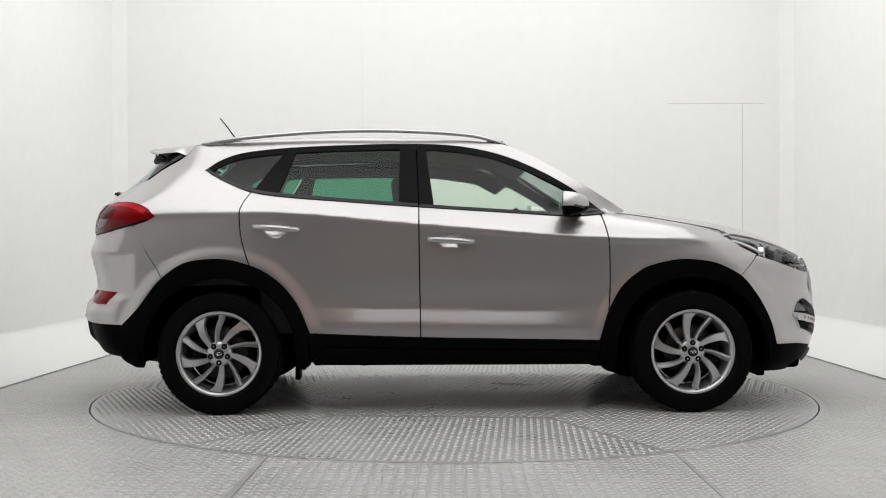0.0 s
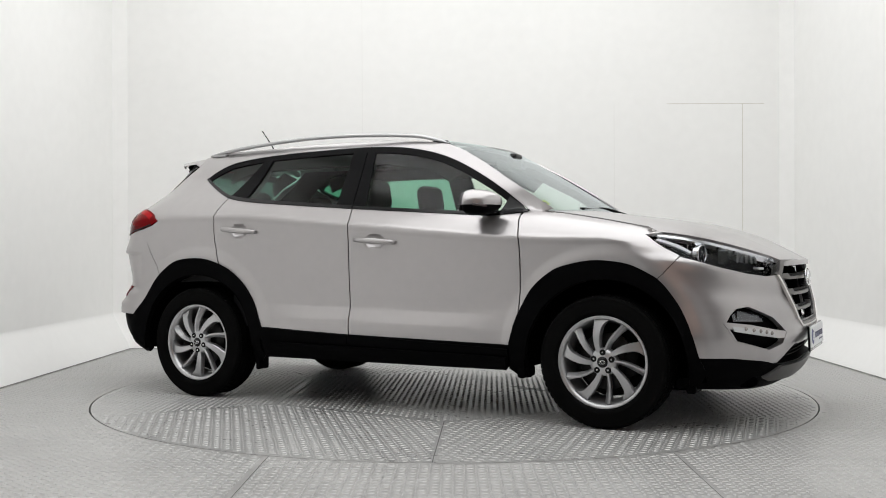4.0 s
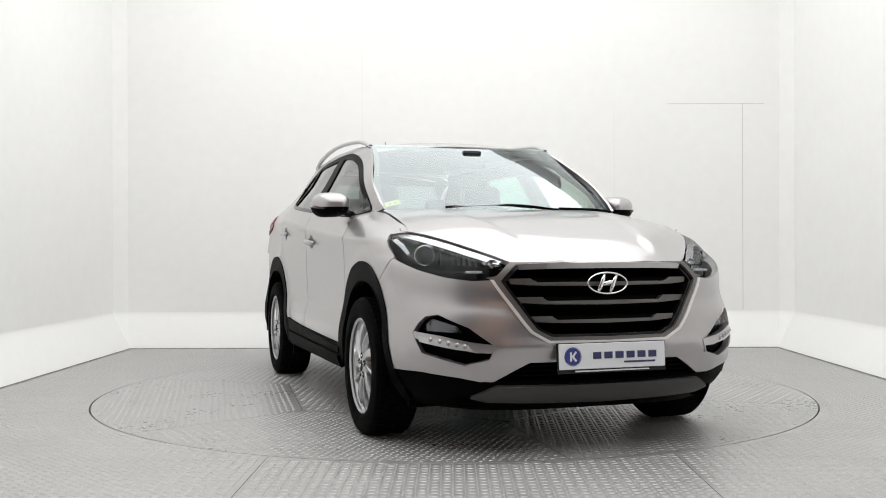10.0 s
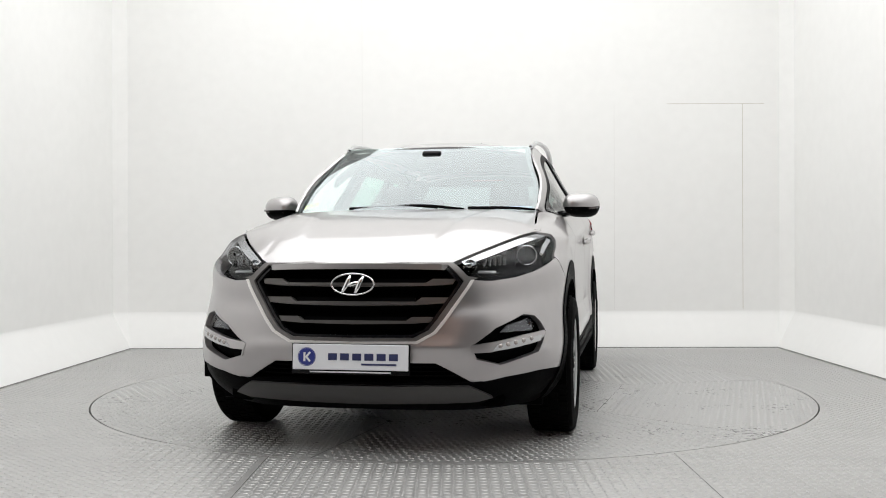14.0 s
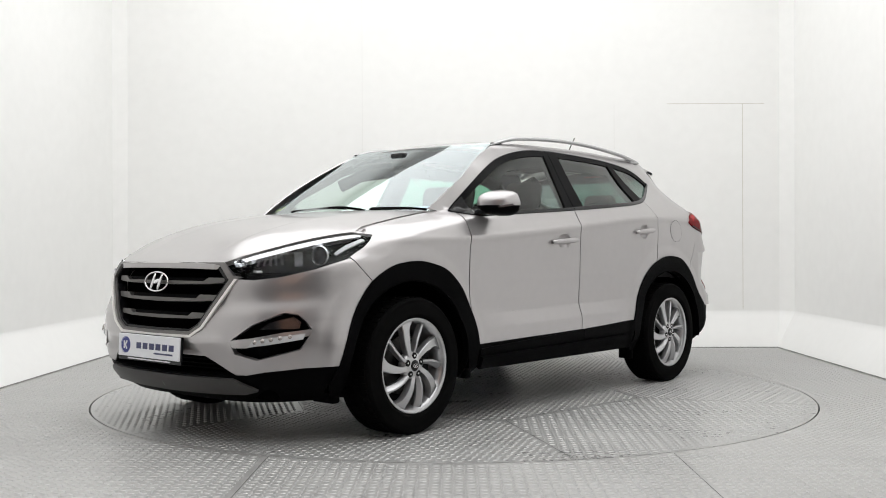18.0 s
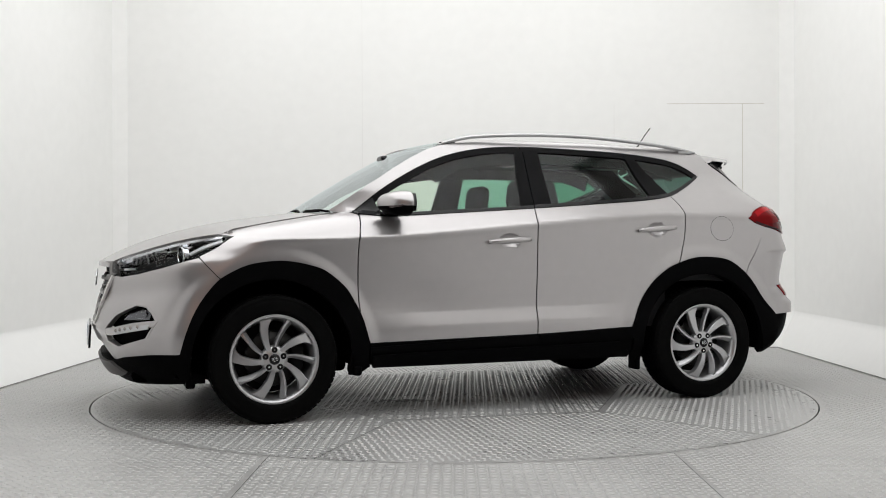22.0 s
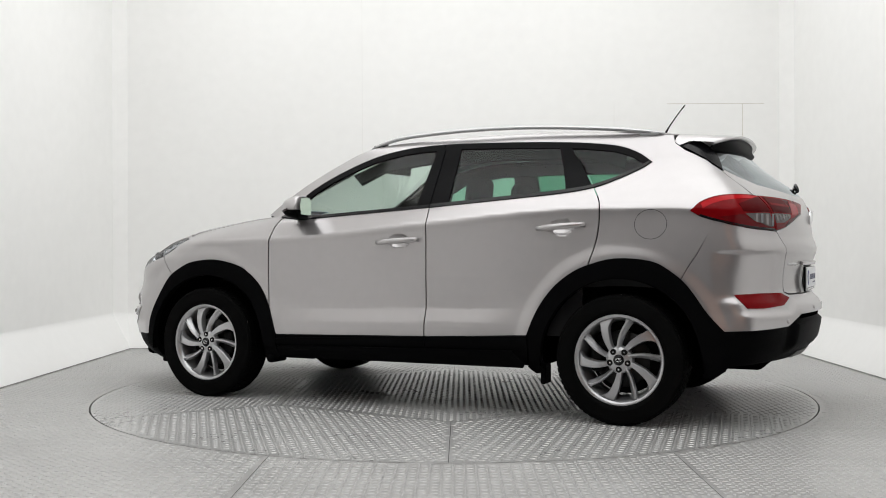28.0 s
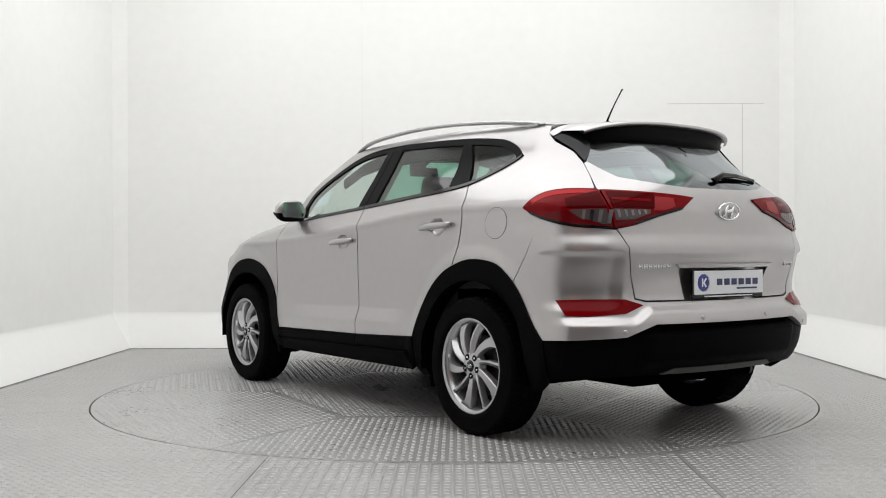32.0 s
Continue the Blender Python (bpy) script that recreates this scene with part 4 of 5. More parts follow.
        part("led", mesh_of("led", v, f, M_bulb), strip, "", pose(px + 0.008, py * k, pz, 0, 0, 28 * k))
# ------------------------------------------------------------------ rear end
M_redlens = shader("red_lamp_lens", (0.17, 0.002, 0.004), 0.08, spec=0.08)
M_darkred = shader("dark_red_lamp_lens", (0.075, 0.0015, 0.0025), 0.10, spec=0.05)
M_clearlamp = shader("clear_lamp_insert", (0.075, 0.06, 0.06), 0.2, 0.3, coat=0.1)
M_tipred = shader("pale_red_lamp_tip", (0.30, 0.018, 0.022), 0.10, spec=0.2)
M_deepred = shader("deep_red_lamp_lens", (0.10, 0.002, 0.004), 0.12, spec=0.2)
M_facet = shader("grey_lamp_facet", (0.24, 0.22, 0.22), 0.2, 0.6)
M_brightred = shader("bright_red_light_guide", (0.40, 0.006, 0.010), 0.08, spec=0.1)
M_third = shader("third_brake_light", (0.22, 0.008, 0.008), 0.25)

tl_top = [ry(0.211, 1.164), ry(0.32, 1.176), ry(0.50, 1.188), ry(0.66, 1.196), rx(-1.95, 1.202), rx(-1.88, 1.201), rx(-1.81, 1.190), rx(-1.745, 1.162), rx(-1.699, 1.121)]
tl_low = [rx(-1.75, 1.094), rx(-1.82, 1.072), rx(-1.91, 1.048), rx(-2.00, 1.028), ry(0.655, 1.018), ry(0.55, 1.036), ry(0.45, 1.068), ry(0.38, 1.088), ry(0.296, 1.108)]
TT = spline(tl_top, 3)
TLO, TLI = spline(tl_low[:5], 3), spline(tl_low[5:], 3)
gate_low = [ry(0, 0.688), ry(0.50, 0.690), ry(0.548, 0.702), ry(0.575, 0.80), ry(0.600, 0.93), ry(0.636, 1.016)] + [(c, z - 0.003) for c, z in TLI]
gate_glass = [ry(0, 1.211), ry(0.206, 1.214), ry(0.36, 1.229), ry(0.521, 1.262), rx(-1.90, 1.303), rx(-1.822, 1.345)]
gate = [ry(0, 0.846), ry(0.33, 0.846), ry(0.285, 0.689)] + gate_low[1:] + [(c, z + 0.003) for c, z in TT[:10]] + [rx(-1.983, 1.206), rx(-1.900, 1.271), rx(-1.819, 1.336)] + gate_glass[::-1]


def skin_gate(c, z):
    """The tail's skin, dished about the plate."""
    p = skin_rear(c, z)
    y = p[..., 1]
    dish = np.exp(-((z - 0.80) / 0.10) ** 2) * (1 - smooth01((y - 0.30) / 0.30))
    return p + np.stack([0.012 * dish, 0 * y, 0 * y], -1)


gate_ob = panel("tailgate", gate, skin_gate, M_paint, car, "painted tailgate", sides="both", cell=0.02, rim=0.04)[0]
panel("rear_window", gate_glass + [rx(-1.775, 1.395), rx(-1.75, 1.425), ry(0.50, 1.458), ry(0.25, 1.468), ry(0, 1.47)], skin_rear, M_tail, gate_ob, "dark tinted rear window", sides="both", offset=-0.004, rim=0.004)
panel("pillar_trim", [rx(-1.605, 1.478), rx(-1.735, 1.404), rx(-1.814, 1.345), rx(-1.80, 1.38), rx(-1.775, 1.43), rx(-1.735, 1.475), rx(-1.665, 1.522)], skin_rear, M_gloss, gate_ob, "gloss black pillar trim", offset=0.004)

# bumper
rb = [rx(-1.822, 1.066), rx(-1.739, 0.899), rx(-1.676, 0.80), rx(-1.659, arch_z(-1.659))] + [rx(x, z) for x, z in ARCH_R if x < -1.665] + [rx(-1.95, 0.514), ry(0.632, 0.528), ry(0.488, 0.584), ry(0, 0.583), ry(0, 0.680), ry(0.505, 0.682), ry(0.556, 0.696), ry(0.579, 0.80), ry(0.604, 0.93), ry(0.640, 1.012), ry(0.655, 1.013)] + [(c, z - 0.004) for c, z in TLO[::-1][1:9]]


def skin_rbumper(c, z):
    p = skin_rear(c, z)
    y = p[..., 1]
    ledge = smooth01((0.915 - z) / 0.016) * smooth01((z - 0.64) / 0.05) * smooth01((y - 0.60) / 0.08) * smooth01((-1.80 - p[..., 0]) / 0.10)
    zr = 0.676 - 0.056 * smooth01((y - 0.48) / 0.12)
    lip = smooth01((zr - z) / 0.046) * smooth01((-1.90 - p[..., 0]) / 0.10)
    return p + np.stack([0.010 * ledge - 0.024 * lip, -0.012 * ledge + 0.006 * lip * smooth01((y - 0.3) / 0.2), 0 * y], -1)


rear_bumper = panel("rear_bumper", rb, skin_rbumper, M_paint, car, "painted rear bumper with a black lower half", sides="both", cell=0.012, rim=0.03)[0]


def skin_valance(c, z):
    p = skin_rear(c, z)
    y = p[..., 1]
    bulge = smooth01((0.555 - z) / 0.03) * smooth01((z - 0.36) / 0.06) * (1 - smooth01((y - 0.50) / 0.08))
    return p + np.stack([-0.030 * bulge, 0 * y, 0 * y], -1)


panel("rear_valance", [rx(-1.874, 0.510), rx(-1.95, 0.512), ry(0.632, 0.526), ry(0.488, 0.582), ry(0, 0.581), ry(0, 0.345), ry(0.45, 0.34), ry(0.70, 0.335), rx(-1.87, 0.325)], skin_valance, M_black, rear_bumper,
      "black grained plastic rear valance", sides="both", cell=0.025, offset=-0.004, rim=0.05)
panel("valance_mesh", [ry(0, 0.576), ry(0.47, 0.578), ry(0.44, 0.558), ry(0, 0.556)], skin_rear, M_inner, rear_bumper, sides="both", offset=0.004, rim=0.0, cell=0.02)
panel("rear_skid", [ry(0, 0.372), ry(0.34, 0.372), ry(0.40, 0.346), ry(0, 0.342)], skin_rear, M_skid, rear_bumper, "grey rear skid plate", sides="both", offset=0.004, rim=0.03)
refl = [rx(-1.925, 0.693), rx(-2.02, 0.697), ry(0.60, 0.696), ry(0.52, 0.668), ry(0.61, 0.632), rx(-2.05, 0.622), rx(-1.98, 0.624)]
panel("reflector", refl, skin_rbumper, M_redlens, rear_bumper, "red reflector", offset=0.005, rim=0.012, cell=0.02)
for yy, zz in ((0.229, 0.607), (0.64, 0.552)):
    for k in (1, -1):
        p = skin_rbumper(np.array([ry(yy, zz)[0]]), np.array([zz]))[0]
        v, f = lathe_x([(0.0, -0.004), (0.010, -0.004), (0.012, 0.002)], 16)
        part("parking_sensor", mesh_of("parking_sensor", v, f, M_paint), rear_bumper, "round parking sensor", pose(p[0] - 0.001, p[1] * k, p[2], 0, 0, -25 * k if yy > 0.5 else 0))

# tail lamps: the outer half on the body, the inner half on the tailgate
for s in ("L", "R"):
    tl = panel("tail_lamp", TT[9:] + TLO + [ry(0.657, 1.10)], skin_rear, M_redlens, car, "red wraparound tail lamp with a clear insert", sides=s, offset=0.006, rim=0.02, cell=0.02)[0]
    panel("tail_lamp_inner", TT[:9] + [ry(0.653, 1.195), ry(0.651, 1.10), ry(0.648, 1.019)] + TLI, skin_rear, M_redlens, gate_ob, "inner tail lamp on the tailgate", sides=s, offset=0.007, rim=0.02, cell=0.02)
    guide = TT[9:-3]
    panel("light_guide", [(c, z - 0.008) for c, z in guide] + [(c, z - 0.022 - 0.012 * i / len(guide)) for i, (c, z) in enumerate(guide)][::-1], skin_rear, M_brightred, tl, "bright red light guide", sides=s, offset=0.0075, rim=0.002, cell=0.02)
    edge = [tuple(q) for q in TLO]
    panel("lamp_gasket", [[a, b, (b[0], b[1] + 0.009), (a[0], a[1] + 0.009)] for a, b in zip(edge[:-1], edge[1:])], skin_rear, M_gloss, tl, "dark lower edge of the lens", sides=s, offset=0.0082, rim=0.004, cell=0.03)
    edge = [tuple(q) for q in TLI]
    panel("lamp_gasket", [[a, b, (b[0], b[1] + 0.009), (a[0], a[1] + 0.009)] for a, b in zip(edge[:-1], edge[1:])], skin_rear, M_gloss, tl, "dark lower edge of the lens", sides=s, offset=0.0092, rim=0.004, cell=0.03)
    # added black sheet, so the gap between the lamp halves stays dark
    panel("lamp_back", [ry(0.28, 1.165), ry(0.66, 1.192), rx(-1.80, 1.180), rx(-1.74, 1.12), rx(-1.90, 1.055), ry(0.655, 1.022), ry(0.50, 1.055), ry(0.30, 1.112)], skin_rear, M_inner, tl, "black backing sheet behind the lamp, closing the gap", sides=s, offset=-0.020, rim=0, cell=0.04)
    panel("dark_insert", [ry(0.668, 1.186), rx(-1.99, 1.182), rx(-1.93, 1.150), rx(-1.955, 1.112), ry(0.670, 1.112)], skin_rear, M_darkred, tl, "dark red insert", sides=s, offset=0.0085, rim=0.003, cell=0.02)
    clear = panel("clear_insert", [ry(0.672, 1.106), rx(-2.03, 1.106), rx(-1.962, 1.102), rx(-2.0, 1.066), ry(0.70, 1.038), ry(0.672, 1.034)], skin_rear, M_clearlamp, tl, "clear reversing lamp", sides=s, offset=0.0085, rim=0.003, cell=0.02)[0]
    for j in range(4):
        x = -2.005 - 0.021 * j
        panel("lamp_facet", [rx(x, 1.102), rx(x - 0.009, 1.102), rx(x - 0.011, 1.056 - 0.006 * j), rx(x - 0.003, 1.060 - 0.006 * j)], skin_rear, M_lampsmoke if j % 2 else M_facet, clear, sides=s, offset=0.0095, rim=0.001, cell=0.03)
    panel("dark_band", [rx(-1.84, 1.086), rx(-1.955, 1.100), rx(-2.0, 1.061), ry(0.672, 1.032), rx(-2.0, 1.034), rx(-1.91, 1.054)], skin_rear, M_deepred, tl, "deep red lower band", sides=s, offset=0.0075, rim=0.001, cell=0.02)
    panel("dark_band", [ry(0.642, 1.052), ry(0.56, 1.054), ry(0.47, 1.082), ry(0.39, 1.094), ry(0.45, 1.074), ry(0.55, 1.042), ry(0.642, 1.025)], skin_rear, M_deepred, tl, "deep red lower band", sides=s, offset=0.0085, rim=0.001, cell=0.02)
    panel("dark_insert", [ry(0.43, 1.176), ry(0.640, 1.186), ry(0.642, 1.112), ry(0.45, 1.110)], skin_rear, M_darkred, tl, "dark red insert", sides=s, offset=0.0095, rim=0.003, cell=0.02)
    panel("rib", [ry(0.46, 1.150), ry(0.636, 1.158), ry(0.636, 1.146), ry(0.46, 1.138)], skin_rear, M_redlens, tl, "red light bar", sides=s, offset=0.0105, rim=0.001, cell=0.02)
    clear = panel("clear_insert", [ry(0.472, 1.104), ry(0.642, 1.106), ry(0.640, 1.056), ry(0.56, 1.058), ry(0.475, 1.086)], skin_rear, M_clearlamp, tl, "clear reversing lamp", sides=s, offset=0.0095, rim=0.003, cell=0.02)[0]
    for j in range(5):
        y = 0.63 - 0.031 * j
        panel("lamp_facet", [ry(y, 1.102), ry(y - 0.012, 1.102), ry(y - 0.014, 1.070 + 0.004 * j), ry(y - 0.004, 1.066 + 0.004 * j)], skin_rear, M_lampsmoke if j % 2 else M_facet, clear, sides=s, offset=0.0105, rim=0.001, cell=0.03)
    panel("clear_insert", [ry(0.335, 1.158), ry(0.43, 1.163), ry(0.455, 1.100), ry(0.40, 1.100), ry(0.335, 1.118)], skin_rear, M_tipred, tl, "pale red tip of the lamp", sides=s, offset=0.0095, rim=0.003, cell=0.02)

# spoiler
ys = 0.575 * np.sin(np.linspace(-math.pi / 2, math.pi / 2, 49))


def tip(y):
    return -1.880 + 0.035 * (abs(y) / 0.55) ** 2 + 0.060 * (abs(y) / 0.55) ** 7


def spoiler_sections():
    """The painted shell, its sides rolled down, and the black panel under it."""
    shell, below = [], []
    for y in ys:
        q = abs(y) / 0.575
        xt = tip(y)
        row = []
        for t in np.linspace(0, 1, 9):
            roll = 0.036 - 0.016 * t + 0.024 * math.exp(-((t - 0.16) / 0.12) ** 2)
            z = 1.583 - 0.025 * t ** 1.3 - 0.036 * q ** 2.4 - roll * q ** 8
            row.append((-1.562 + (xt + 1.562) * t, y * (1 - 0.085 * t), z))
        zt, y = row[-1][2], row[-1][1]
        row += [(xt - 0.004, y, zt - 0.007), (xt + 0.001, y, zt - 0.015), (xt + 0.020, y, zt - 0.018)]
        shell.append(row)
        y2 = y * 0.95
        xg = float(skin_rear(np.array([ry(min(abs(float(y2)), 0.54), 1.458)[0]]), np.array([1.458]))[0, 0])
        below.append([(xt + 0.015, y2, zt - 0.014), (xt + 0.030, y2, zt - 0.032), (xg - 0.010, y2, 1.476), (xg + 0.006, y2, 1.455), (xg + 0.03, y2, 1.450)])
    return shell, below


def strip_mesh(name, rows, material):
    n = len(rows[0])
    verts = [p for r in rows for p in r]
    faces = [(i * n + j, i * n + j + 1, (i + 1) * n + j + 1, (i + 1) * n + j) for i in range(len(rows) - 1) for j in range(n - 1)]
    me = mesh_of(name, verts, faces, material)
    bm = bmesh.new()
    bm.from_mesh(me)
    bmesh.ops.recalc_face_normals(bm, faces=bm.faces)
    bm.to_mesh(me)
    bm.free()
    return me


top, under = spoiler_sections()
spoiler = part("spoiler", strip_mesh("spoiler", top, M_paint), gate_ob, "painted roof spoiler")
part("spoiler_underside", strip_mesh("spoiler_underside", under, M_satin), spoiler, "gloss black spoiler underside")
part("brake_light", box_mesh("brake_light", (0.012, 0.26, 0.012), (-1.842, 0, 1.506), M_third, 0.004), spoiler, "red high brake light")
for k in range(9):
    part("brake_led", box_mesh("brake_led", (0.004, 0.010, 0.006), (-1.849, -0.11 + 0.0275 * k, 1.506), M_redlens, 0.001), spoiler)
emblem(gate_ob, -2.206, 1.104, 0.074, 0.040, 4, -1)
rp = plate(gate_ob, -2.205, 0.766, 0.50, 0.112, 0, -1)
recess = [ry(0, 0.846), ry(0.33, 0.846), ry(0.315, 0.690), ry(0, 0.690)]
panel("plate_recess", recess, skin_gate, M_paint, gate_ob, "painted plate recess", sides="both", offset=-0.036, rim=0, cell=0.03)
panel("plate_lip", [ry(0, 0.858), ry(0.345, 0.858), ry(0.333, 0.842), ry(0, 0.842)], skin_gate, M_paint, gate_ob, sides="both", offset=0.016, rim=0.02, cell=0.03)
# makers' lettering as plain chrome bars
def letter_bar(y, z, w, h):
    p = skin_gate(np.array([ry(abs(y), z)[0]]), np.array([z]))[0]
    q = skin_gate(np.array([ry(abs(y) + 0.02, z)[0]]), np.array([z]))[0]
    turn = math.degrees(math.atan2(q[0] - p[0], q[1] - p[1])) * (-1 if y > 0 else 1)
    part("chrome_letter_bar", box_mesh("chrome_letter_bar", (0.004, w, h), (0, 0, 0), M_chrome, 0.0015), gate_ob, "", pose(p[0] - 0.001, math.copysign(p[1], y), z, 0, 0, turn))


for k in range(7):
    for d in (-0.007, 0.007):
        letter_bar(0.540 - 0.0255 * k + d, 0.845, 0.0055, 0.022)
    letter_bar(0.540 - 0.0255 * k, 0.8455, 0.012, 0.0045)
for k in range(6):
    letter_bar(-0.485 - 0.019 * k, 0.850 if k == 0 else 0.847, 0.006, 0.024 if k == 0 else 0.016)
    letter_bar(-0.485 - 0.019 * k - 0.004, 0.860 if k == 0 else 0.853, 0.013, 0.0045)
# rear wiper
v, f = sweep([(-2.135, 0.02, 1.255), (-2.118, -0.06, 1.285), (-2.10, -0.18, 1.288), (-2.07, -0.36, 1.272)], [0.017, 0.015, 0.011, 0.007], 8, (0.7, 1.0))
wiper_r = part("rear_wiper", mesh_of("rear_wiper", v, f, M_gloss), gate_ob, "black rear wiper")
v, f = sweep([(-2.128, 0.03, 1.262), (-2.10, -0.15, 1.268), (-2.05, -0.38, 1.262)], 0.007, 6)
part("wiper_blade", mesh_of("wiper_blade", v, f, M_rubber), wiper_r)
# ------------------------------------------------------------------ flanks: cladding, frames, fittings
def circle_part(hx, a0, a1, r, n=26):
    return [(hx + r * math.cos(math.radians(a)), HUB_Z + r * math.sin(math.radians(a))) for a in np.linspace(a0, a1, n)]


front_arch = [(x, z) for x, z in ARCH_F] + [(1.845, 0.30), (1.80, 0.235)] + circle_part(HUB_X, -13, 193, 0.432) + [(0.86, 0.235), (0.80, 0.285)]
panel("front_arch_cladding", [cx(*p) for p in front_arch], skin_front, M_black, car, "black plastic wheel arch cladding", offset=0.005, rim=0.035, cell=0.025)
rear_arch = [(x, z) for x, z in ARCH_R] + [(-1.872, 0.31), (-1.81, 0.27)] + circle_part(-HUB_X, 189, -11, 0.432) + [(-0.86, 0.25), (-0.822, 0.285)]
panel("rear_arch_cladding", [rx(*p) for p in rear_arch], skin_rear, M_black, car, "black plastic wheel arch cladding", offset=0.006, rim=0.035, cell=0.025)
sill = [(-0.83, 0.455), (BG, 0.430), (0.30, 0.420), (0.806, 0.410), (0.80, 0.30), (-0.822, 0.30)]
panel("sill_cladding", sill, skin_side, M_black, car, "black plastic sill cladding", offset=0.004, rim=0.02)
panel("sill_moulding", [(-0.74, 0.372), (0.60, 0.352), (0.795, 0.345), (0.79, 0.285), (-0.80, 0.288), (-0.81, 0.31)], skin_side, M_black, car, "black sill moulding", offset=0.022, rim=0.05)
for x0, x1 in ((-0.83, BG - 0.003), (BG + 0.003, 0.806)):
    panel("door_base_strip", [(x0, 0.455 - (x0 + 0.83) * 0.0405 + (0.004 if x0 > -0.5 else 0)), (x1, 0.455 - (x1 + 0.83) * 0.0405 + 0.0), (x1, 0.388 - (x1 + 0.83) * 0.018), (x0, 0.388 - (x0 + 0.83) * 0.018)],
          skin_side, M_black, car, "black strip along the door base", offset=0.012, rim=0.01)
# small flaps and jacking tabs under the sills
for k in (1, -1):
    part("mud_flap", box_mesh("mud_flap", (0.03, 0.10, 0.11), (-0.90, 0.80 * k, 0.245), M_black, 0.008), car, "small black flap ahead of the rear wheel")
    part("mud_flap", box_mesh("mud_flap", (0.05, 0.16, 0.06), (0.87, 0.80 * k, 0.262), M_black, 0.015), car, "black flap behind the front wheel")
    part("air_deflector", box_mesh("air_deflector", (0.05, 0.15, 0.06), (1.76, 0.72 * k, 0.222), M_black, 0.012), car, "small black deflector ahead of the front wheel")
    part("sill_hook", box_mesh("sill_hook", (0.022, 0.03, 0.03), (-0.53, 0.74 * k, 0.272), M_black, 0.006), car, "small black hook under the sill")

# black sheet behind the panel gaps, its colour giving them their shade
panel("inner_shell", [[(-0.86, 0.27), (0.86, 0.27), (0.86, 1.105), (BG, 1.155), (-0.86, 1.19)], [(-1.60, 0.88), (-0.86, 0.80), (-0.86, 1.19), (-1.2, 1.23), (-1.46, 1.33), (-1.62, 1.20)],
      [(0.86, 0.86), (1.60, 0.88), (1.60, 0.95), (1.30, 1.02), (0.86, 1.10)]], skin_side, M_inner, car, "black backing sheet that darkens the panel gaps", offset=-0.030, rim=0, cell=0.06)

# window surrounds


def band(line, d0, d1):
    """A band that follows a line, d0 to d1 below it (square to the line)."""
    p = np.array(line)
    t = np.gradient(p, axis=0)
    t /= np.linalg.norm(t, axis=1)[:, None]
    n = np.stack([-t[:, 1], t[:, 0]], 1)
    if n[len(n) // 2, 1] > 0:
        n = -n
    a, b = p + n * d0, p + n * d1
    return [[tuple(a[i]), tuple(a[i + 1]), tuple(b[i + 1]), tuple(b[i])] for i in range(len(p) - 1)]


panel("window_frame_front", band(between(DLO_TOP, BG + 0.004, 0.80), -0.004, 0.032), skin_side, M_satin, car, "satin black window frame", offset=0.0, rim=0.012, cell=0.04)
panel("window_frame_rear", band(between(DLO_TOP, -1.445, BG - 0.004), -0.004, 0.030), skin_side, M_satin, car, "satin black window frame", offset=0.0, rim=0.012, cell=0.04)
panel("belt_moulding_front", [[p, q, (q[0], q[1] + 0.016), (p[0], p[1] + 0.016)] for p, q in zip(lower(between(DLO_BOT, 0.862, BG + 0.004), 0.004)[:-1], lower(between(DLO_BOT, 0.862, BG + 0.004), 0.004)[1:])], skin_side, M_gloss, car,
      "black belt moulding", offset=0.006, rim=0.012, cell=0.04)
panel("belt_moulding_rear", [[p, q, (q[0], q[1] + 0.018), (p[0], p[1] + 0.018)] for p, q in zip(lower(between(DLO_BOT, BG - 0.004, -1.445), 0.004)[:-1], lower(between(DLO_BOT, BG - 0.004, -1.445), 0.004)[1:])], skin_side, M_gloss, car,
      "black belt moulding", offset=0.006, rim=0.012, cell=0.04)
zb = lambda x: float(np.interp(x, [p[0] for p in DLO_BOT[::-1]], [p[1] for p in DLO_BOT[::-1]]))
zt = lambda x: float(np.interp(x, [p[0] for p in DLO_TOP], [p[1] for p in DLO_TOP]))
panel("pillar_cover_front", [(BG + 0.003, zb(BG)), (-0.125, zb(-0.125)), (-0.172, zt(-0.172) - 0.01), (BG - 0.012, zt(BG) - 0.01)], skin_side, M_satin, car, "satin black pillar cover", offset=0.001, rim=0.02)
panel("pillar_cover_rear", [(BG - 0.003, zb(BG)), (-0.325, zb(-0.325)), (-0.325, zt(-0.325) - 0.01), (BG - 0.018, zt(BG) - 0.01)], skin_side, M_satin, car, "satin black pillar cover", offset=0.001, rim=0.02)
panel("window_divider", [(-1.022, zb(-1.022)), (-1.165, zb(-1.165)), (-0.985, zt(-0.985) - 0.008), (-0.925, zt(-0.925) - 0.008)], skin_side, M_satin, car, "satin black window divider", offset=0.002, rim=0.02)
panel("mirror_sail", [(0.862, 1.132), (0.70, 1.124), (0.745, 1.222), (0.80, 1.186)], skin_side, M_gloss, car, "gloss black mirror sail", offset=0.006, rim=0.02)

# fuel flap
fl = [(-1.497 + 0.083 * math.cos(a), 1.054 + 0.076 * math.sin(a)) for a in np.linspace(0, 2 * math.pi, 40, endpoint=False)]
panel("fuel_flap_gap", [(-1.497 + (x + 1.497) * 1.03, 1.054 + (z - 1.054) * 1.03) for x, z in fl], skin_side, M_gap, car, "thin dark gap round the fuel flap", sides="L", offset=0.0006, rim=0, cell=0.02)
panel("fuel_flap", fl, skin_side, M_paint, car, "round painted fuel flap", sides="L", offset=0.0015, rim=0.003, cell=0.02)

# door handles


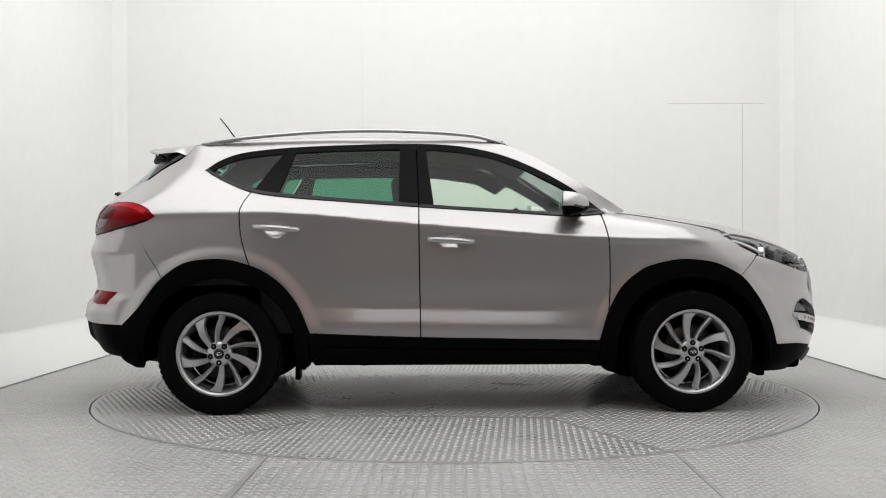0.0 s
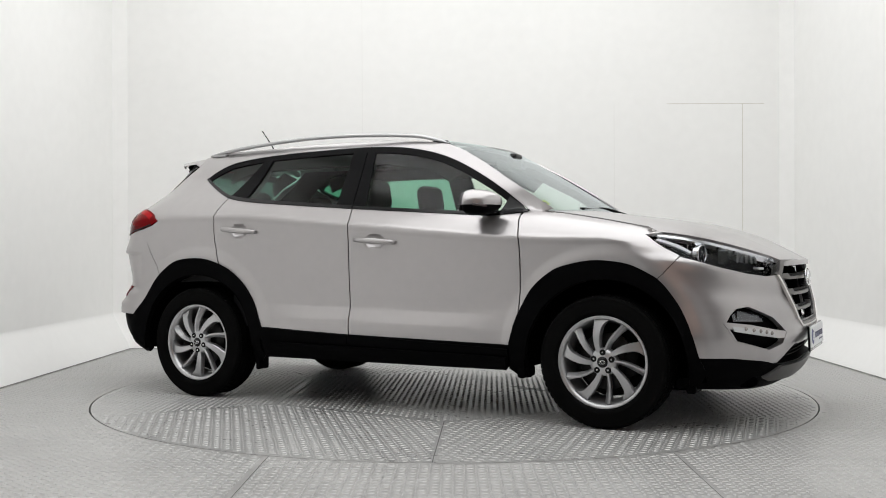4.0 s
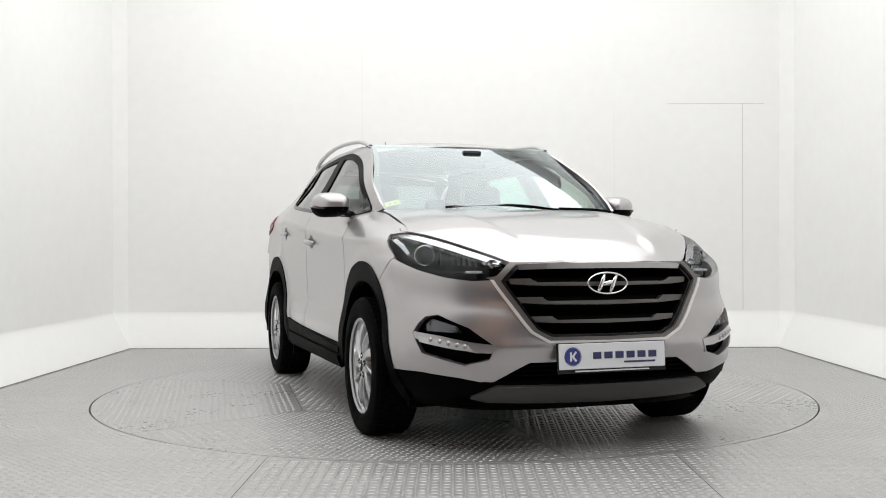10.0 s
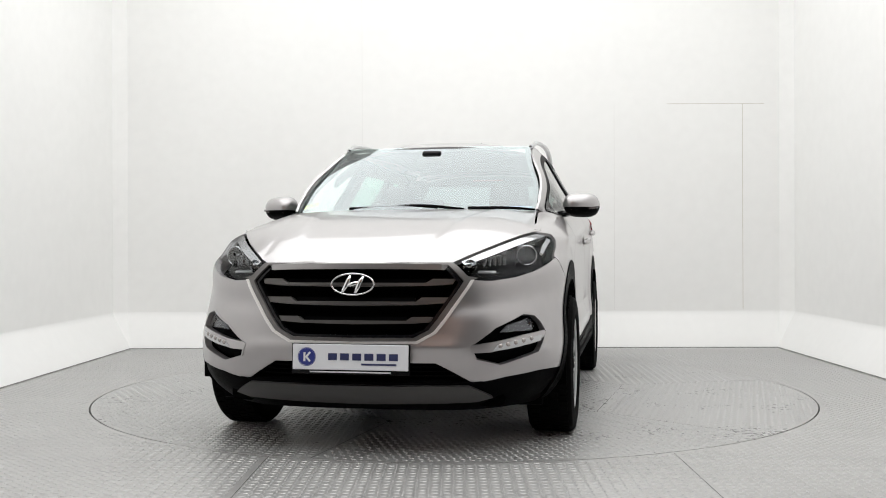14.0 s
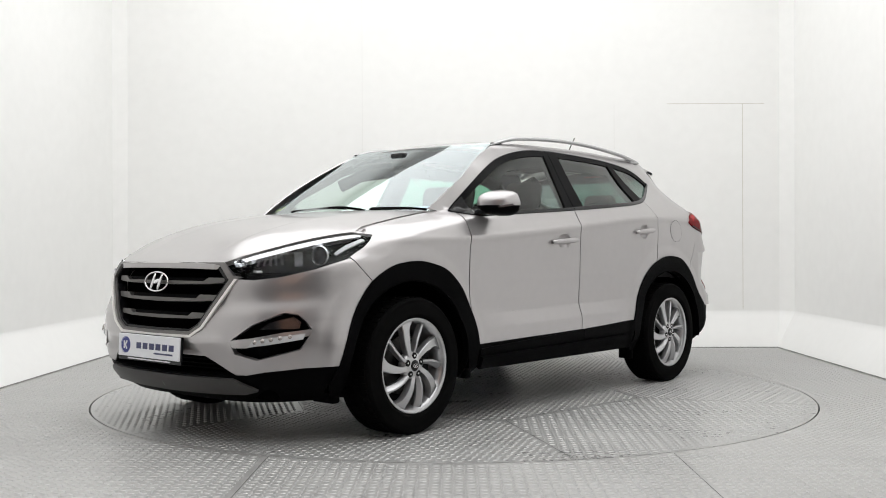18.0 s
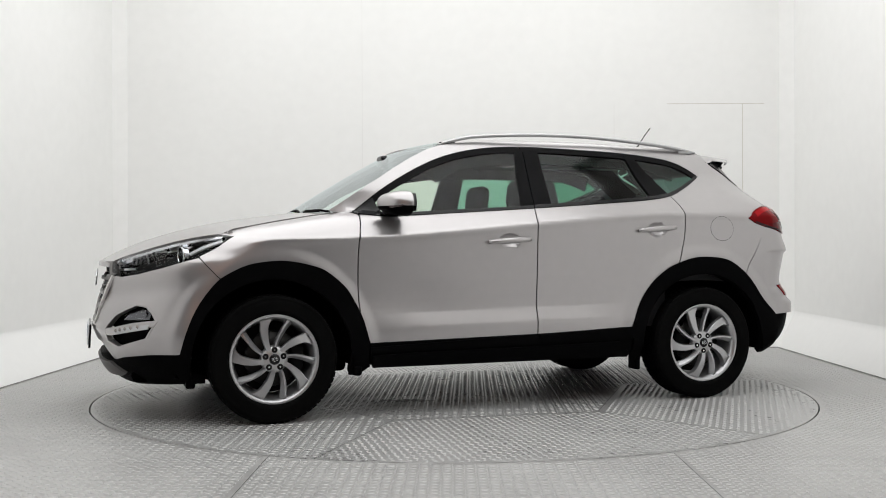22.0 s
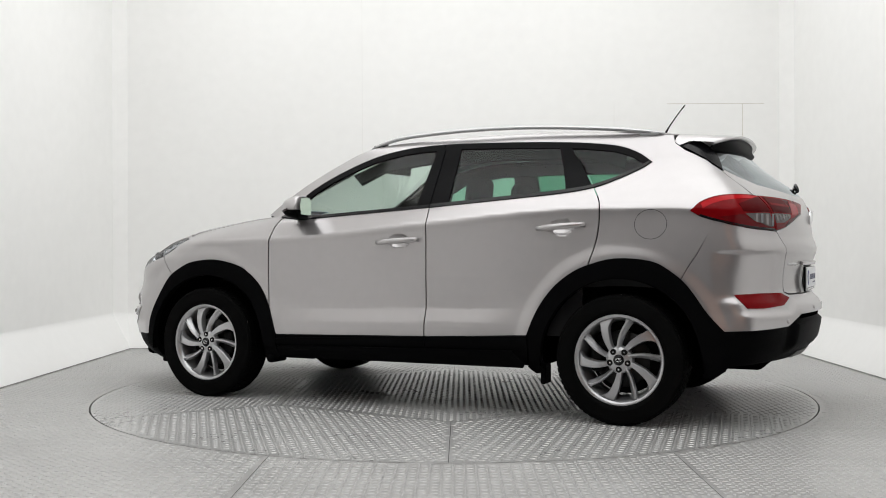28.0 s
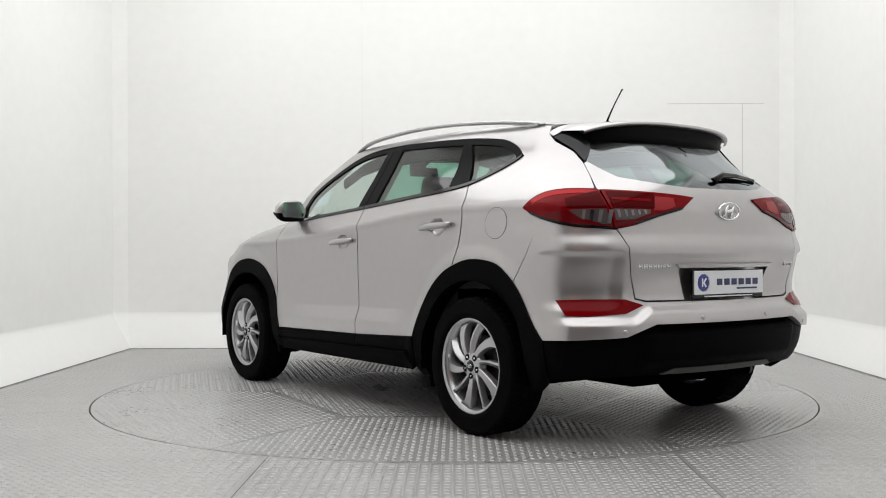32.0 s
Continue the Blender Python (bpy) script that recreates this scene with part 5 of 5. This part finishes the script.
def handle(x0, x1, z0, z1, k):
    yy = lambda x, z: float(half_width(x, z))
    pts, rad = [], []
    for t in np.linspace(0, 1, 11):
        x, z = x0 + (x1 - x0) * t, z0 + (z1 - z0) * t
        pts.append((x, (yy(x, z) + 0.012 + 0.020 * math.sin(math.pi * t) ** 0.6) * k, z))
        rad.append(0.0135 * (0.55 + 0.45 * math.sin(math.pi * (0.08 + 0.84 * t)) ** 0.7))
    v, f = sweep(pts, rad, 10, (0.9, 1.25))
    h = part("door_handle", mesh_of("door_handle", v, f, M_paint), car, "painted pull handle with a bright edge")
    v, f = sweep([(p[0], p[1] + 0.006 * k, p[2] + 0.011) for p in pts[1:-1]], 0.0025, 6)
    part("handle_trim", mesh_of("handle_trim", v, f, M_paint), h, "bright trim")
    return h


for k in (1, -1):
    handle(-0.163, 0.104, 0.985, 0.968, k)
    handle(-1.149, -0.882, 1.058, 1.038, k)
    part("key_cover", box_mesh("key_cover", (0.012, 0.006, 0.012), (-0.13, (float(half_width(-0.13, 0.983)) + 0.026) * k, 0.984), M_chrome, 0.003), car)

# roof rails
for k in (1, -1):
    line = spline([(0.30, 0.585, 1.556), (0.22, 0.592, 1.580), (0.05, 0.60, 1.612), (-0.35, 0.604, 1.633), (-0.75, 0.598, 1.630), (-1.15, 0.580, 1.604), (-1.38, 0.563, 1.580), (-1.50, 0.553, 1.562)], 4)
    rad = [0.006 + 0.008 * min(1, 4 * min(i, len(line) - 1 - i) / len(line) + 0.15) for i in range(len(line))]
    v, f = sweep([(x, y * k, z - 0.004) for x, y, z in line], rad, 10, (1.2, 0.85))
    rail = part("roof_rail", mesh_of("roof_rail", v, f, M_alloy), car, "satin silver roof rail")
    for x, w in ((0.24, 0.10), (-1.42, 0.10)):
        part("rail_foot", box_mesh("rail_foot", (w, 0.022, 0.02), (x, (0.583 if x > 0 else 0.558) * k, 1.560), M_black if x > 0 else M_alloy, 0.006), rail, "rail foot")

# aerial
v, f = sweep([(-1.385, 0.0, 1.625), (-1.41, 0.0, 1.666), (-1.455, 0.0, 1.728), (-1.500, 0.0, 1.784)], [0.007, 0.0045, 0.0035, 0.004], 8)
aerial = part("aerial", mesh_of("aerial", v, f, M_gloss), car, "short black rod aerial")
part("aerial_base", box_mesh("aerial_base", (0.06, 0.035, 0.022), (-1.375, 0, 1.612), M_gloss, 0.009), aerial)

# door mirrors
for k in (1, -1):
    verts, faces = [], []
    n, m = 14, 24
    for i in range(n + 1):
        t = i / n
        y = 0.808 + 0.212 * t
        e = max(0.02, 1 - abs(2 * t - 1) ** 3.2) ** 0.5
        zc = 1.192 - 0.006 * t
        for j in range(m):
            a = 2 * math.pi * j / m
            c, s_ = math.cos(a), math.sin(a)
            dx = (0.165 - 0.055 * t) * c if c > 0 else 0.012 * c
            verts.append((0.600 + 0.02 - 0.03 * t + dx * e, y * k, zc + 0.071 * e * math.copysign(abs(s_) ** 0.75, s_) - 0.006))
    for i in range(n):
        for j in range(m):
            faces.append((i * m + j, i * m + (j + 1) % m, (i + 1) * m + (j + 1) % m, (i + 1) * m + j))
    faces += [tuple(range(m)), tuple(range(n * m, (n + 1) * m))]
    bm = bmesh.new()
    vs = [bm.verts.new(q) for q in verts]
    for q in faces:
        bm.faces.new([vs[i] for i in q])
    bmesh.ops.bisect_plane(bm, geom=list(bm.verts) + list(bm.edges) + list(bm.faces), plane_co=(0.65, 0.9 * k, 1.168), plane_no=(0, 0, 1))
    cap_me = bm_mesh("mirror_cap", bm, M_paint, True)
    cap_me.materials.append(M_black)
    for poly in cap_me.polygons:
        if poly.center.z < 1.168:
            poly.material_index = 1
    mirror = part("door_mirror", cap_me, car, "painted door mirror cap with a black base")
    gl = [(0.594 - 0.03 * (y - 0.825) / 0.185, y * k, z) for y, z in ((0.84, 1.135), (0.99, 1.140), (1.0, 1.19), (0.985, 1.236), (0.86, 1.242), (0.838, 1.20))]
    part("mirror_glass", mesh_of("mirror_glass", gl, [tuple(range(6))], M_chrome, False), mirror, "mirror glass")
    v, f = sweep([(0.742, 0.86 * k, 1.156), (0.728, 0.92 * k, 1.158), (0.700, 0.985 * k, 1.162), (0.65, 1.016 * k, 1.170)], 0.007, 8, (0.6, 1.0))
    part("side_repeater", mesh_of("side_repeater", v, f, M_clearlamp), mirror, "clear indicator strip")
    v, f = sweep([(0.69, 0.79 * k, 1.128), (0.665, 0.85 * k, 1.138), (0.65, 0.90 * k, 1.150)], [0.03, 0.026, 0.03], 10, (1.2, 0.6))
    part("mirror_arm", mesh_of("mirror_arm", v, f, M_gloss), mirror, "black mirror arm")

# windscreen wipers
for pts in ([(1.078, 0.30, 1.148), (1.050, 0.05, 1.172), (1.030, -0.36, 1.160)], [(0.985, 0.68, 1.144), (1.022, 0.56, 1.154), (1.045, 0.32, 1.158)]):
    v, f = sweep(spline(pts, 6), 0.0075, 6)
    w = part("windscreen_wiper", mesh_of("windscreen_wiper", v, f, M_black), car, "black windscreen wiper")
    v, f = sweep([(x + 0.012, y, z - 0.004) for x, y, z in spline(pts, 6)][4:], 0.006, 6)
    part("wiper_blade", mesh_of("wiper_blade", v, f, M_rubber), w)
cowl = [(0.935, 0.62), (1.02, 0.40), (1.06, 0.2), (1.075, 0.0), (1.20, 0.0), (1.16, 0.4), (1.06, 0.66), (0.98, 0.70)]


def skin_cowl(x, y):
    return np.stack([x, y, 1.118 - 0.02 * (np.abs(y) / 0.7) ** 2 + 0 * x], -1)


panel("cowl", cowl, skin_cowl, M_black, car, "black cowl panel", sides="both", rim=0.02)

# ------------------------------------------------------------------ wheels
M_brake = shader("brake_disc_steel", (0.03, 0.029, 0.028), 0.4, 0.8, var=0.1, scale=30)
M_hubdark = shader("dark_wheel_inside", (0.008, 0.008, 0.008), 0.7, spec=0.1)


def spoke_mesh(wide):
    """One swept blade from the hub to the rim, facing +y: a broad flat one or a slim ridged one."""
    rows = []
    for t in np.linspace(0, 1, 15):
        r = 0.050 + t * 0.178
        a = math.radians(-2 + 19 * t)
        depth = 0.007 * math.sin(math.pi * t) - 0.014 * t * t + 0.003
        if wide:
            lead = 0.015 + 0.014 * smooth01(t / 0.85) + 0.046 * max(0.0, (t - 0.66) / 0.34) ** 2.2
            trail = 0.012 + 0.009 * smooth01(t / 0.8) + 0.010 * max(0.0, (t - 0.80) / 0.20) ** 1.5
            prof = ((-trail, -0.036), (-trail, -0.004), (-trail * 0.82, 0.0), (lead * 0.84, -0.0005), (lead, -0.011 - 0.004 * t), (lead * 1.03, -0.036))
        else:
            lead = 0.012 + 0.012 * smooth01(t / 0.9)
            trail = 0.009 + 0.001 * t + 0.012 * max(0.0, (t - 0.82) / 0.18) ** 1.6
            prof = ((-trail, -0.036), (-trail, -0.004), (-trail * 0.75, 0.0), (trail * 0.2, 0.0), (lead, -0.018 - 0.008 * t), (lead * 1.03, -0.036))
        rows.append([(r * math.cos(a + u / r), depth + d, r * math.sin(a + u / r)) for u, d in prof])
    n = len(rows[0])
    bm = bmesh.new()
    vs = [bm.verts.new(q) for row in rows for q in row]
    faces = [(i * n + j, i * n + (j + 1) % n, (i + 1) * n + (j + 1) % n, (i + 1) * n + j) for i in range(len(rows) - 1) for j in range(n)]
    for q in faces + [tuple(range(n))[::-1], tuple(range((len(rows) - 1) * n, len(rows) * n))]:
        bm.faces.new([vs[i] for i in q])
    me = bm_mesh("spoke", bm, M_alloy, True)
    me.set_sharp_from_angle(angle=radians(20))
    return me


def tyre_mesh():
    prof = [(0.222, -0.100), (0.235, -0.108), (0.262, -0.114), (0.295, -0.115), (0.322, -0.110), (0.333, -0.103), (0.3385, -0.090), (0.341, -0.05), (0.3415, 0.0), (0.341, 0.05), (0.3385, 0.090), (0.333, 0.103), (0.325, 0.1095), (0.322, 0.1085), (0.310, 0.1125), (0.295, 0.115), (0.270, 0.1145), (0.262, 0.1155), (0.252, 0.1115), (0.243, 0.107), (0.236, 0.096)]
    v, f = lathe(prof, 96)
    return mesh_of("tyre", v, f, M_rubber)


def tread_mesh():
    """Blocks round the tread, joined."""
    verts, faces = [], []
    for row, (y0, y1) in enumerate(((-0.088, -0.050), (-0.043, -0.006), (0.006, 0.043), (0.050, 0.088))):
        n = 64
        for k in range(n):
            a0 = 2 * math.pi * (k + 0.5 * (row % 2)) / n
            a1 = a0 + 2 * math.pi / n * 0.78
            base = len(verts)
            for r in (0.337, 0.3445):
                for a in (a0, a1):
                    for y in (y0, y1):
                        verts.append((r * math.cos(a), y, r * math.sin(a)))
            for q in ((4, 5, 7, 6), (0, 4, 6, 2), (1, 3, 7, 5), (0, 1, 5, 4), (2, 6, 7, 3)):
                faces.append(tuple(base + i for i in q))
    return mesh_of("tread", verts, faces, M_rubber, False)


rim_v, rim_f = lathe([(0.224, 0.096), (0.234, 0.104), (0.2405, 0.102), (0.2415, 0.097), (0.230, 0.088), (0.219, 0.080), (0.212, 0.06), (0.200, 0.02), (0.196, -0.06), (0.215, -0.095)], 72)
rim_me = mesh_of("rim", rim_v, rim_f, M_alloy)
tyre_me, tread_me, spoke_mes = tyre_mesh(), tread_mesh(), (spoke_mesh(True), spoke_mesh(False))
hv, hf = lathe([(0.0, 0.006), (0.030, 0.005), (0.062, 0.000), (0.072, -0.010), (0.074, -0.04)], 40)
hub_me = mesh_of("hub", hv, hf, M_alloy)
cv, cf = lathe([(0.0, 0.003), (0.026, 0.002), (0.029, -0.002), (0.029, -0.006)], 32)
cap_me = mesh_of("centre_cap", cv, cf, M_gloss)
nv, nf = lathe([(0.0, 0.000), (0.005, 0.0), (0.007, -0.004), (0.0085, -0.012)], 6)
nut_me = mesh_of("wheel_nut", nv, nf, M_chrome, False)
# flat dark disc; its colour stands for the shade in a nut's hollow
sv, sf = lathe([(0.0170, -0.003), (0.0158, 0.0015), (0.0, 0.0015)], 16)
socket_me = mesh_of("nut_socket_shade", sv, sf, M_hubdark, False)
bv, bf = lathe([(0.06, 0.0), (0.148, 0.0), (0.150, -0.004), (0.150, -0.022), (0.06, -0.022)], 48)
disc_me = mesh_of("brake_disc", bv, bf, M_brake)
# added near-black disc, so the gaps between the spokes look shaded
dv, df = lathe([(0.0, -0.05), (0.19, -0.05)], 40)
back_me = mesh_of("wheel_back", dv, df, M_hubdark)
for hx in (HUB_X, -HUB_X):
    for k in (1, -1):
        m = pose(hx, 0.80 * k + (0.012 * k if hx > 0 else 0), HUB_Z + 0.008, 0, 0, 0 if k > 0 else 180)
        wheel = part("wheel", rim_me, car, "silver ten-spoke alloy wheel with a black tyre", m)
        part("tyre", tyre_me, wheel, "black rubber tyre")
        tagged(part("tread", tread_me, wheel), kind="stuff")
        spin = {(True, 1): 12, (True, -1): 4, (False, 1): 20, (False, -1): 30}[(hx > 0, k)]
        for j in range(10):
            part("spoke", spoke_mes[j % 2], wheel, "", pose(0, 0.092, 0, 0, j * 36 + spin, 0))
        part("hub", hub_me, wheel, "", pose(0, 0.094, 0))
        cap = part("centre_cap", cap_me, wheel, "black centre cap with an oval chrome badge", pose(0, 0.101, 0))
        part("brake_disc", disc_me, wheel, "steel brake disc", pose(0, 0.02, 0))
        part("caliper", box_mesh("caliper", (0.07, 0.06, 0.14), (0.13 if hx < 0 else -0.13, 0.02, 0.0), M_hubdark, 0.015), wheel)
        part("wheel_back", back_me, wheel)
        for j in range(5):
            a = math.radians(90 + 72 * j + (0 if hx > 0 else 36))
            part("nut_socket_shade", socket_me, wheel, "", pose(0.050 * math.cos(a), 0.0968, 0.050 * math.sin(a)))
            part("wheel_nut", nut_me, wheel, "", pose(0.050 * math.cos(a), 0.0995, 0.050 * math.sin(a)))
        oval = [(0.016 * math.cos(a), 0.105, 0.009 * math.sin(a)) for a in np.linspace(0, 2 * math.pi, 20, endpoint=False)]
        v, f = sweep(oval, 0.0013, 6, closed=True, twist_up=(0, 1, 0))
        part("cap_badge", mesh_of("cap_badge", v, f, M_chrome), wheel)
        v, f = sweep([(-0.008, 0.105, -0.005), (-0.004, 0.105, 0.006), (0.0, 0.105, 0.0), (0.004, 0.105, -0.006), (0.008, 0.105, 0.005)], 0.0013, 6, twist_up=(0, 1, 0))
        part("cap_badge", mesh_of("cap_badge", v, f, M_chrome), wheel)
        # arch liner
        rows = []
        for a in np.linspace(-6, 186, 30):
            rows.append([(hx + 0.436 * math.cos(math.radians(a)), y * k, HUB_Z + 0.436 * math.sin(math.radians(a))) for y in (0.905, 0.60, 0.45)])
        part("arch_liner", strip_mesh("arch_liner", rows, M_inner), car, "black wheel arch liner")
        part("arch_wall", mesh_of("arch_wall", [(hx + 0.46 * math.cos(math.radians(a)), 0.45 * k, HUB_Z + 0.46 * math.sin(math.radians(a))) for a in np.linspace(-6, 186, 24)], [tuple(range(24))], M_inner, False), car)

# underbody
part("floor_pan", box_mesh("floor_pan", (1.70, 1.62, 0.05), (-0.01, 0, 0.335), M_inner, 0.02), car, "black underbody floor pan")
part("front_pan", box_mesh("front_pan", (1.15, 0.88, 0.10), (1.40, 0, 0.26), M_inner, 0.03), car)
part("nose_pan", box_mesh("nose_pan", (0.30, 1.30, 0.10), (1.90, 0, 0.27), M_inner, 0.03), car)
part("rear_pan", box_mesh("rear_pan", (1.20, 0.88, 0.12), (-1.40, 0, 0.33), M_inner, 0.03), car)
part("tail_pan", box_mesh("tail_pan", (0.24, 1.00, 0.05), (-1.93, 0, 0.42), M_inner, 0.03), car)
v, f = sweep([(-1.2, -0.3, 0.25), (-1.6, -0.42, 0.25), (-1.85, -0.45, 0.29), (-1.97, -0.45, 0.30)], 0.026, 12)
part("exhaust_pipe", mesh_of("exhaust_pipe", v, f, M_brake), car, "steel exhaust pipe")
v, f = sweep([(-1.335, -0.7, 0.32), (-1.335, -0.2, 0.29), (-1.335, 0.2, 0.29), (-1.335, 0.7, 0.32)], 0.035, 10)
part("rear_axle", mesh_of("rear_axle", v, f, M_hubdark), car)
part("inner_bulkhead", box_mesh("inner_bulkhead", (0.05, 1.40, 0.80), (1.0, 0, 0.70), M_inner), car)
part("engine_cover", box_mesh("engine_cover", (0.95, 1.0, 0.60), (1.52, 0, 0.60), M_inner, 0.05), car)
part("boot_floor", box_mesh("boot_floor", (0.95, 0.98, 0.10), (-1.60, 0, 0.70), M_inner), car)
# ------------------------------------------------------------------ cabin
M_cloth = shader("black_seat_cloth", (0.014, 0.014, 0.015), 0.9, spec=0.1, var=0.2, scale=20, bump=0.2, bump_scale=400)
M_trim = shader("dark_cabin_plastic", (0.012, 0.012, 0.013), 0.7, spec=0.2, var=0.1, scale=10)
M_light_trim = shader("dark_headlining", (0.030, 0.030, 0.030), 0.9, var=0.03, scale=20)


def cushion(name, size, m, parent, material, bevel):
    return part(name, box_mesh(name, size, (0, 0, 0), material, bevel, 4, True), parent, "", m)


def seat(x, y, z, lean=12):
    base = part("seat", box_mesh("seat", (0.50, 0.50, 0.16), (x + 0.05, y, z), M_cloth, 0.06, 4, True), car, "black cloth seat with a headrest")
    cushion("seat_back", (0.14, 0.48, 0.58), pose(x - 0.24, y, z + 0.32, 0, -lean, 0), base, M_cloth, 0.06)
    cushion("headrest", (0.10, 0.27, 0.19), pose(x - 0.345, y, z + 0.715, 0, -lean + 4, 0), base, M_cloth, 0.05)
    for d in (-0.06, 0.06):
        v, f = sweep([(x - 0.30, y + d, z + 0.56), (x - 0.335, y + d, z + 0.66)], 0.007, 8)
        part("headrest_post", mesh_of("headrest_post", v, f, M_chrome), base)


for y in (0.37, -0.37):
    seat(0.02, y, 0.56)
bench = part("rear_bench", box_mesh("rear_bench", (0.52, 1.24, 0.16), (-0.82, 0, 0.58), M_cloth, 0.06, 4, True), car, "black cloth rear bench with headrests")
cushion("bench_back", (0.14, 1.24, 0.58), pose(-1.13, 0, 0.86, 0, -20, 0), bench, M_cloth, 0.06)
for y in (0.38, -0.38):
    cushion("headrest", (0.09, 0.26, 0.17), pose(-1.25, y, 1.235, 0, -12, 0), bench, M_cloth, 0.05)
cushion("headrest", (0.08, 0.22, 0.10), pose(-1.25, 0, 1.17, 0, -12, 0), bench, M_cloth, 0.035)
part("dashboard", box_mesh("dashboard", (0.50, 1.42, 0.30), (0.80, 0, 0.965), M_trim, 0.08, 4, True), car, "dark dashboard")
part("dash_hood", box_mesh("dash_hood", (0.22, 0.34, 0.10), (0.62, -0.37, 1.10), M_trim, 0.04, 3, True), car, "instrument hood")
# steering wheel on the car's right
ringp = [(0, 0.185 * math.cos(a), 0.185 * math.sin(a)) for a in np.linspace(0, 2 * math.pi, 32, endpoint=False)]
v, f = sweep(ringp, 0.015, 8, closed=True, twist_up=(1, 0, 0))
wheel_s = part("steering_wheel", mesh_of("steering_wheel", v, f, M_trim), car, "black steering wheel", pose(0.46, -0.37, 1.00, 0, -24, 0))
part("steering_boss", box_mesh("steering_boss", (0.05, 0.14, 0.12), (0.02, 0, 0), M_trim, 0.02), wheel_s)
for a in (0, 180, 270):
    part("steering_arm", box_mesh("steering_arm", (0.02, 0.13, 0.03), (0.01, 0.12, 0), M_trim, 0.008), wheel_s, "", pose(0, 0, 0, a, 0, 0))
part("rear_view_mirror", box_mesh("rear_view_mirror", (0.03, 0.23, 0.065), (0.40, 0, 1.462), M_gloss, 0.015, 3, True), car, "black rear view mirror")
part("mirror_mount", box_mesh("mirror_mount", (0.05, 0.12, 0.09), (0.475, 0, 1.485), M_gloss, 0.015), car, "black mirror mount behind the glass")
panel("headlining", [(0.36, 0.0), (0.30, 0.5), (-0.2, 0.54), (-1.2, 0.50), (-1.52, 0.44), (-1.54, 0)], skin_roof, M_light_trim, car, "dark grey headlining", sides="both", offset=-0.035, rim=0.0, cell=0.08)
panel("pillar_lining", [[(0.30, 1.50), (0.44, 1.40), (0.66, 1.28), (0.86, 1.15), (0.90, 1.19), (0.70, 1.315), (0.50, 1.44), (0.33, 1.52)], [(-0.14, 1.14), (-0.32, 1.14), (-0.32, 1.54), (-0.17, 1.54)], [(-1.02, 1.23), (-1.17, 1.25), (-1.0, 1.52), (-0.93, 1.52)]],
      skin_side, M_trim, car, "dark pillar lining", offset=-0.045, rim=0, cell=0.06)
panel("cantrail_lining", [(-1.30, 1.40), (-1.10, 1.462), (-0.6, 1.475), (-0.1, 1.470), (0.20, 1.43), (0.34, 1.36), (0.42, 1.42), (0.20, 1.51), (-0.1, 1.55), (-0.6, 1.555), (-1.1, 1.545), (-1.30, 1.50)], skin_side, M_trim, car, "dark lining over the doors", offset=-0.055, rim=0.02, cell=0.06)
panel("door_lining", [(-1.12, 0.45), (0.84, 0.45), (0.84, 1.105), (BG, 1.150), (-1.12, 1.21)], skin_side, M_trim, car, "dark door lining", offset=-0.075, rim=0.02, cell=0.08)
panel("boot_lining", [rx(-1.12, 0.72), rx(-1.90, 0.72), rx(-1.86, 1.20), rx(-1.46, 1.36), rx(-1.12, 1.235)], skin_rear, M_trim, car, "dark boot lining", offset=-0.06, rim=0.02, cell=0.08)
panel("quarter_lining", [rx(-1.47, 1.39), rx(-1.30, 1.50), rx(-1.0, 1.545), rx(-1.50, 1.545), rx(-1.62, 1.45), rx(-1.84, 1.31), rx(-1.80, 1.21)], skin_rear, M_trim, car, "dark quarter lining", offset=-0.035, rim=0, cell=0.06)
# parcel shelf, tax and club stickers
part("parcel_shelf", box_mesh("parcel_shelf", (0.62, 1.0, 0.02), (-1.58, 0, 1.10), M_trim, 0.006), car, "black parcel shelf")
M_yellow = shader("yellow_sticker", (0.62, 0.66, 0.06), 0.5)
M_paper = shader("blue_white_paper", (0.35, 0.50, 0.72), 0.7)


def on_screen(x, y, w, h, material, name, label):
    """A small flat sticker on the inside of the windscreen."""
    q = []
    for dy, dx in ((-w / 2, 0), (w / 2, 0), (w / 2, -h), (-w / 2, -h)):
        p = skin_screen(np.array(x + dx), np.array(y + dy))
        q.append((float(p[0]), float(p[1]), float(p[2]) - 0.010))
    return part(name, mesh_of(name, q, [(0, 1, 2, 3)], material, False), car, label)


on_screen(0.93, -0.625, 0.085, 0.038, M_yellow, "windscreen_sticker", "yellow club sticker with a dark mark")
for d in (-0.014, 0.016):
    on_screen(0.921, -0.625 + d, 0.018, 0.018, M_darkprint, "sticker_mark", "")
part("paper_sheet", box_mesh("paper_sheet", (0.20, 0.26, 0.002), (0, 0, 0), M_paper), car, "blue and white paper on the dashboard", pose(0.84, 0.52, 1.150, 0, 14, 0))


# ------------------------------------------------------------------ movement
def motions():
    """Car and turntable turn clockwise together."""
    turn = [(0, 1.9), (1, -5.0), (2, -11.9), (2.5, -15.4), (3.5, -22.7), (4.5, -30.0), (6, -41.0)]
    turn += [(t, -93.05 - 7.434 * (t - 13)) for t in (8, 9.5, 11, 13, 15, 17, 19, 21, 23, 25, 27, 29, 30.5, 32)]
    walk(turntable, [(t, pose(0, 0, 0, 0, 0, a)) for t, a in turn])
    walk(car, [(t, pose(0, 0, 0, 0, 0, a) @ pose(-0.009, -0.04, 0)) for t, a in turn])


motions()
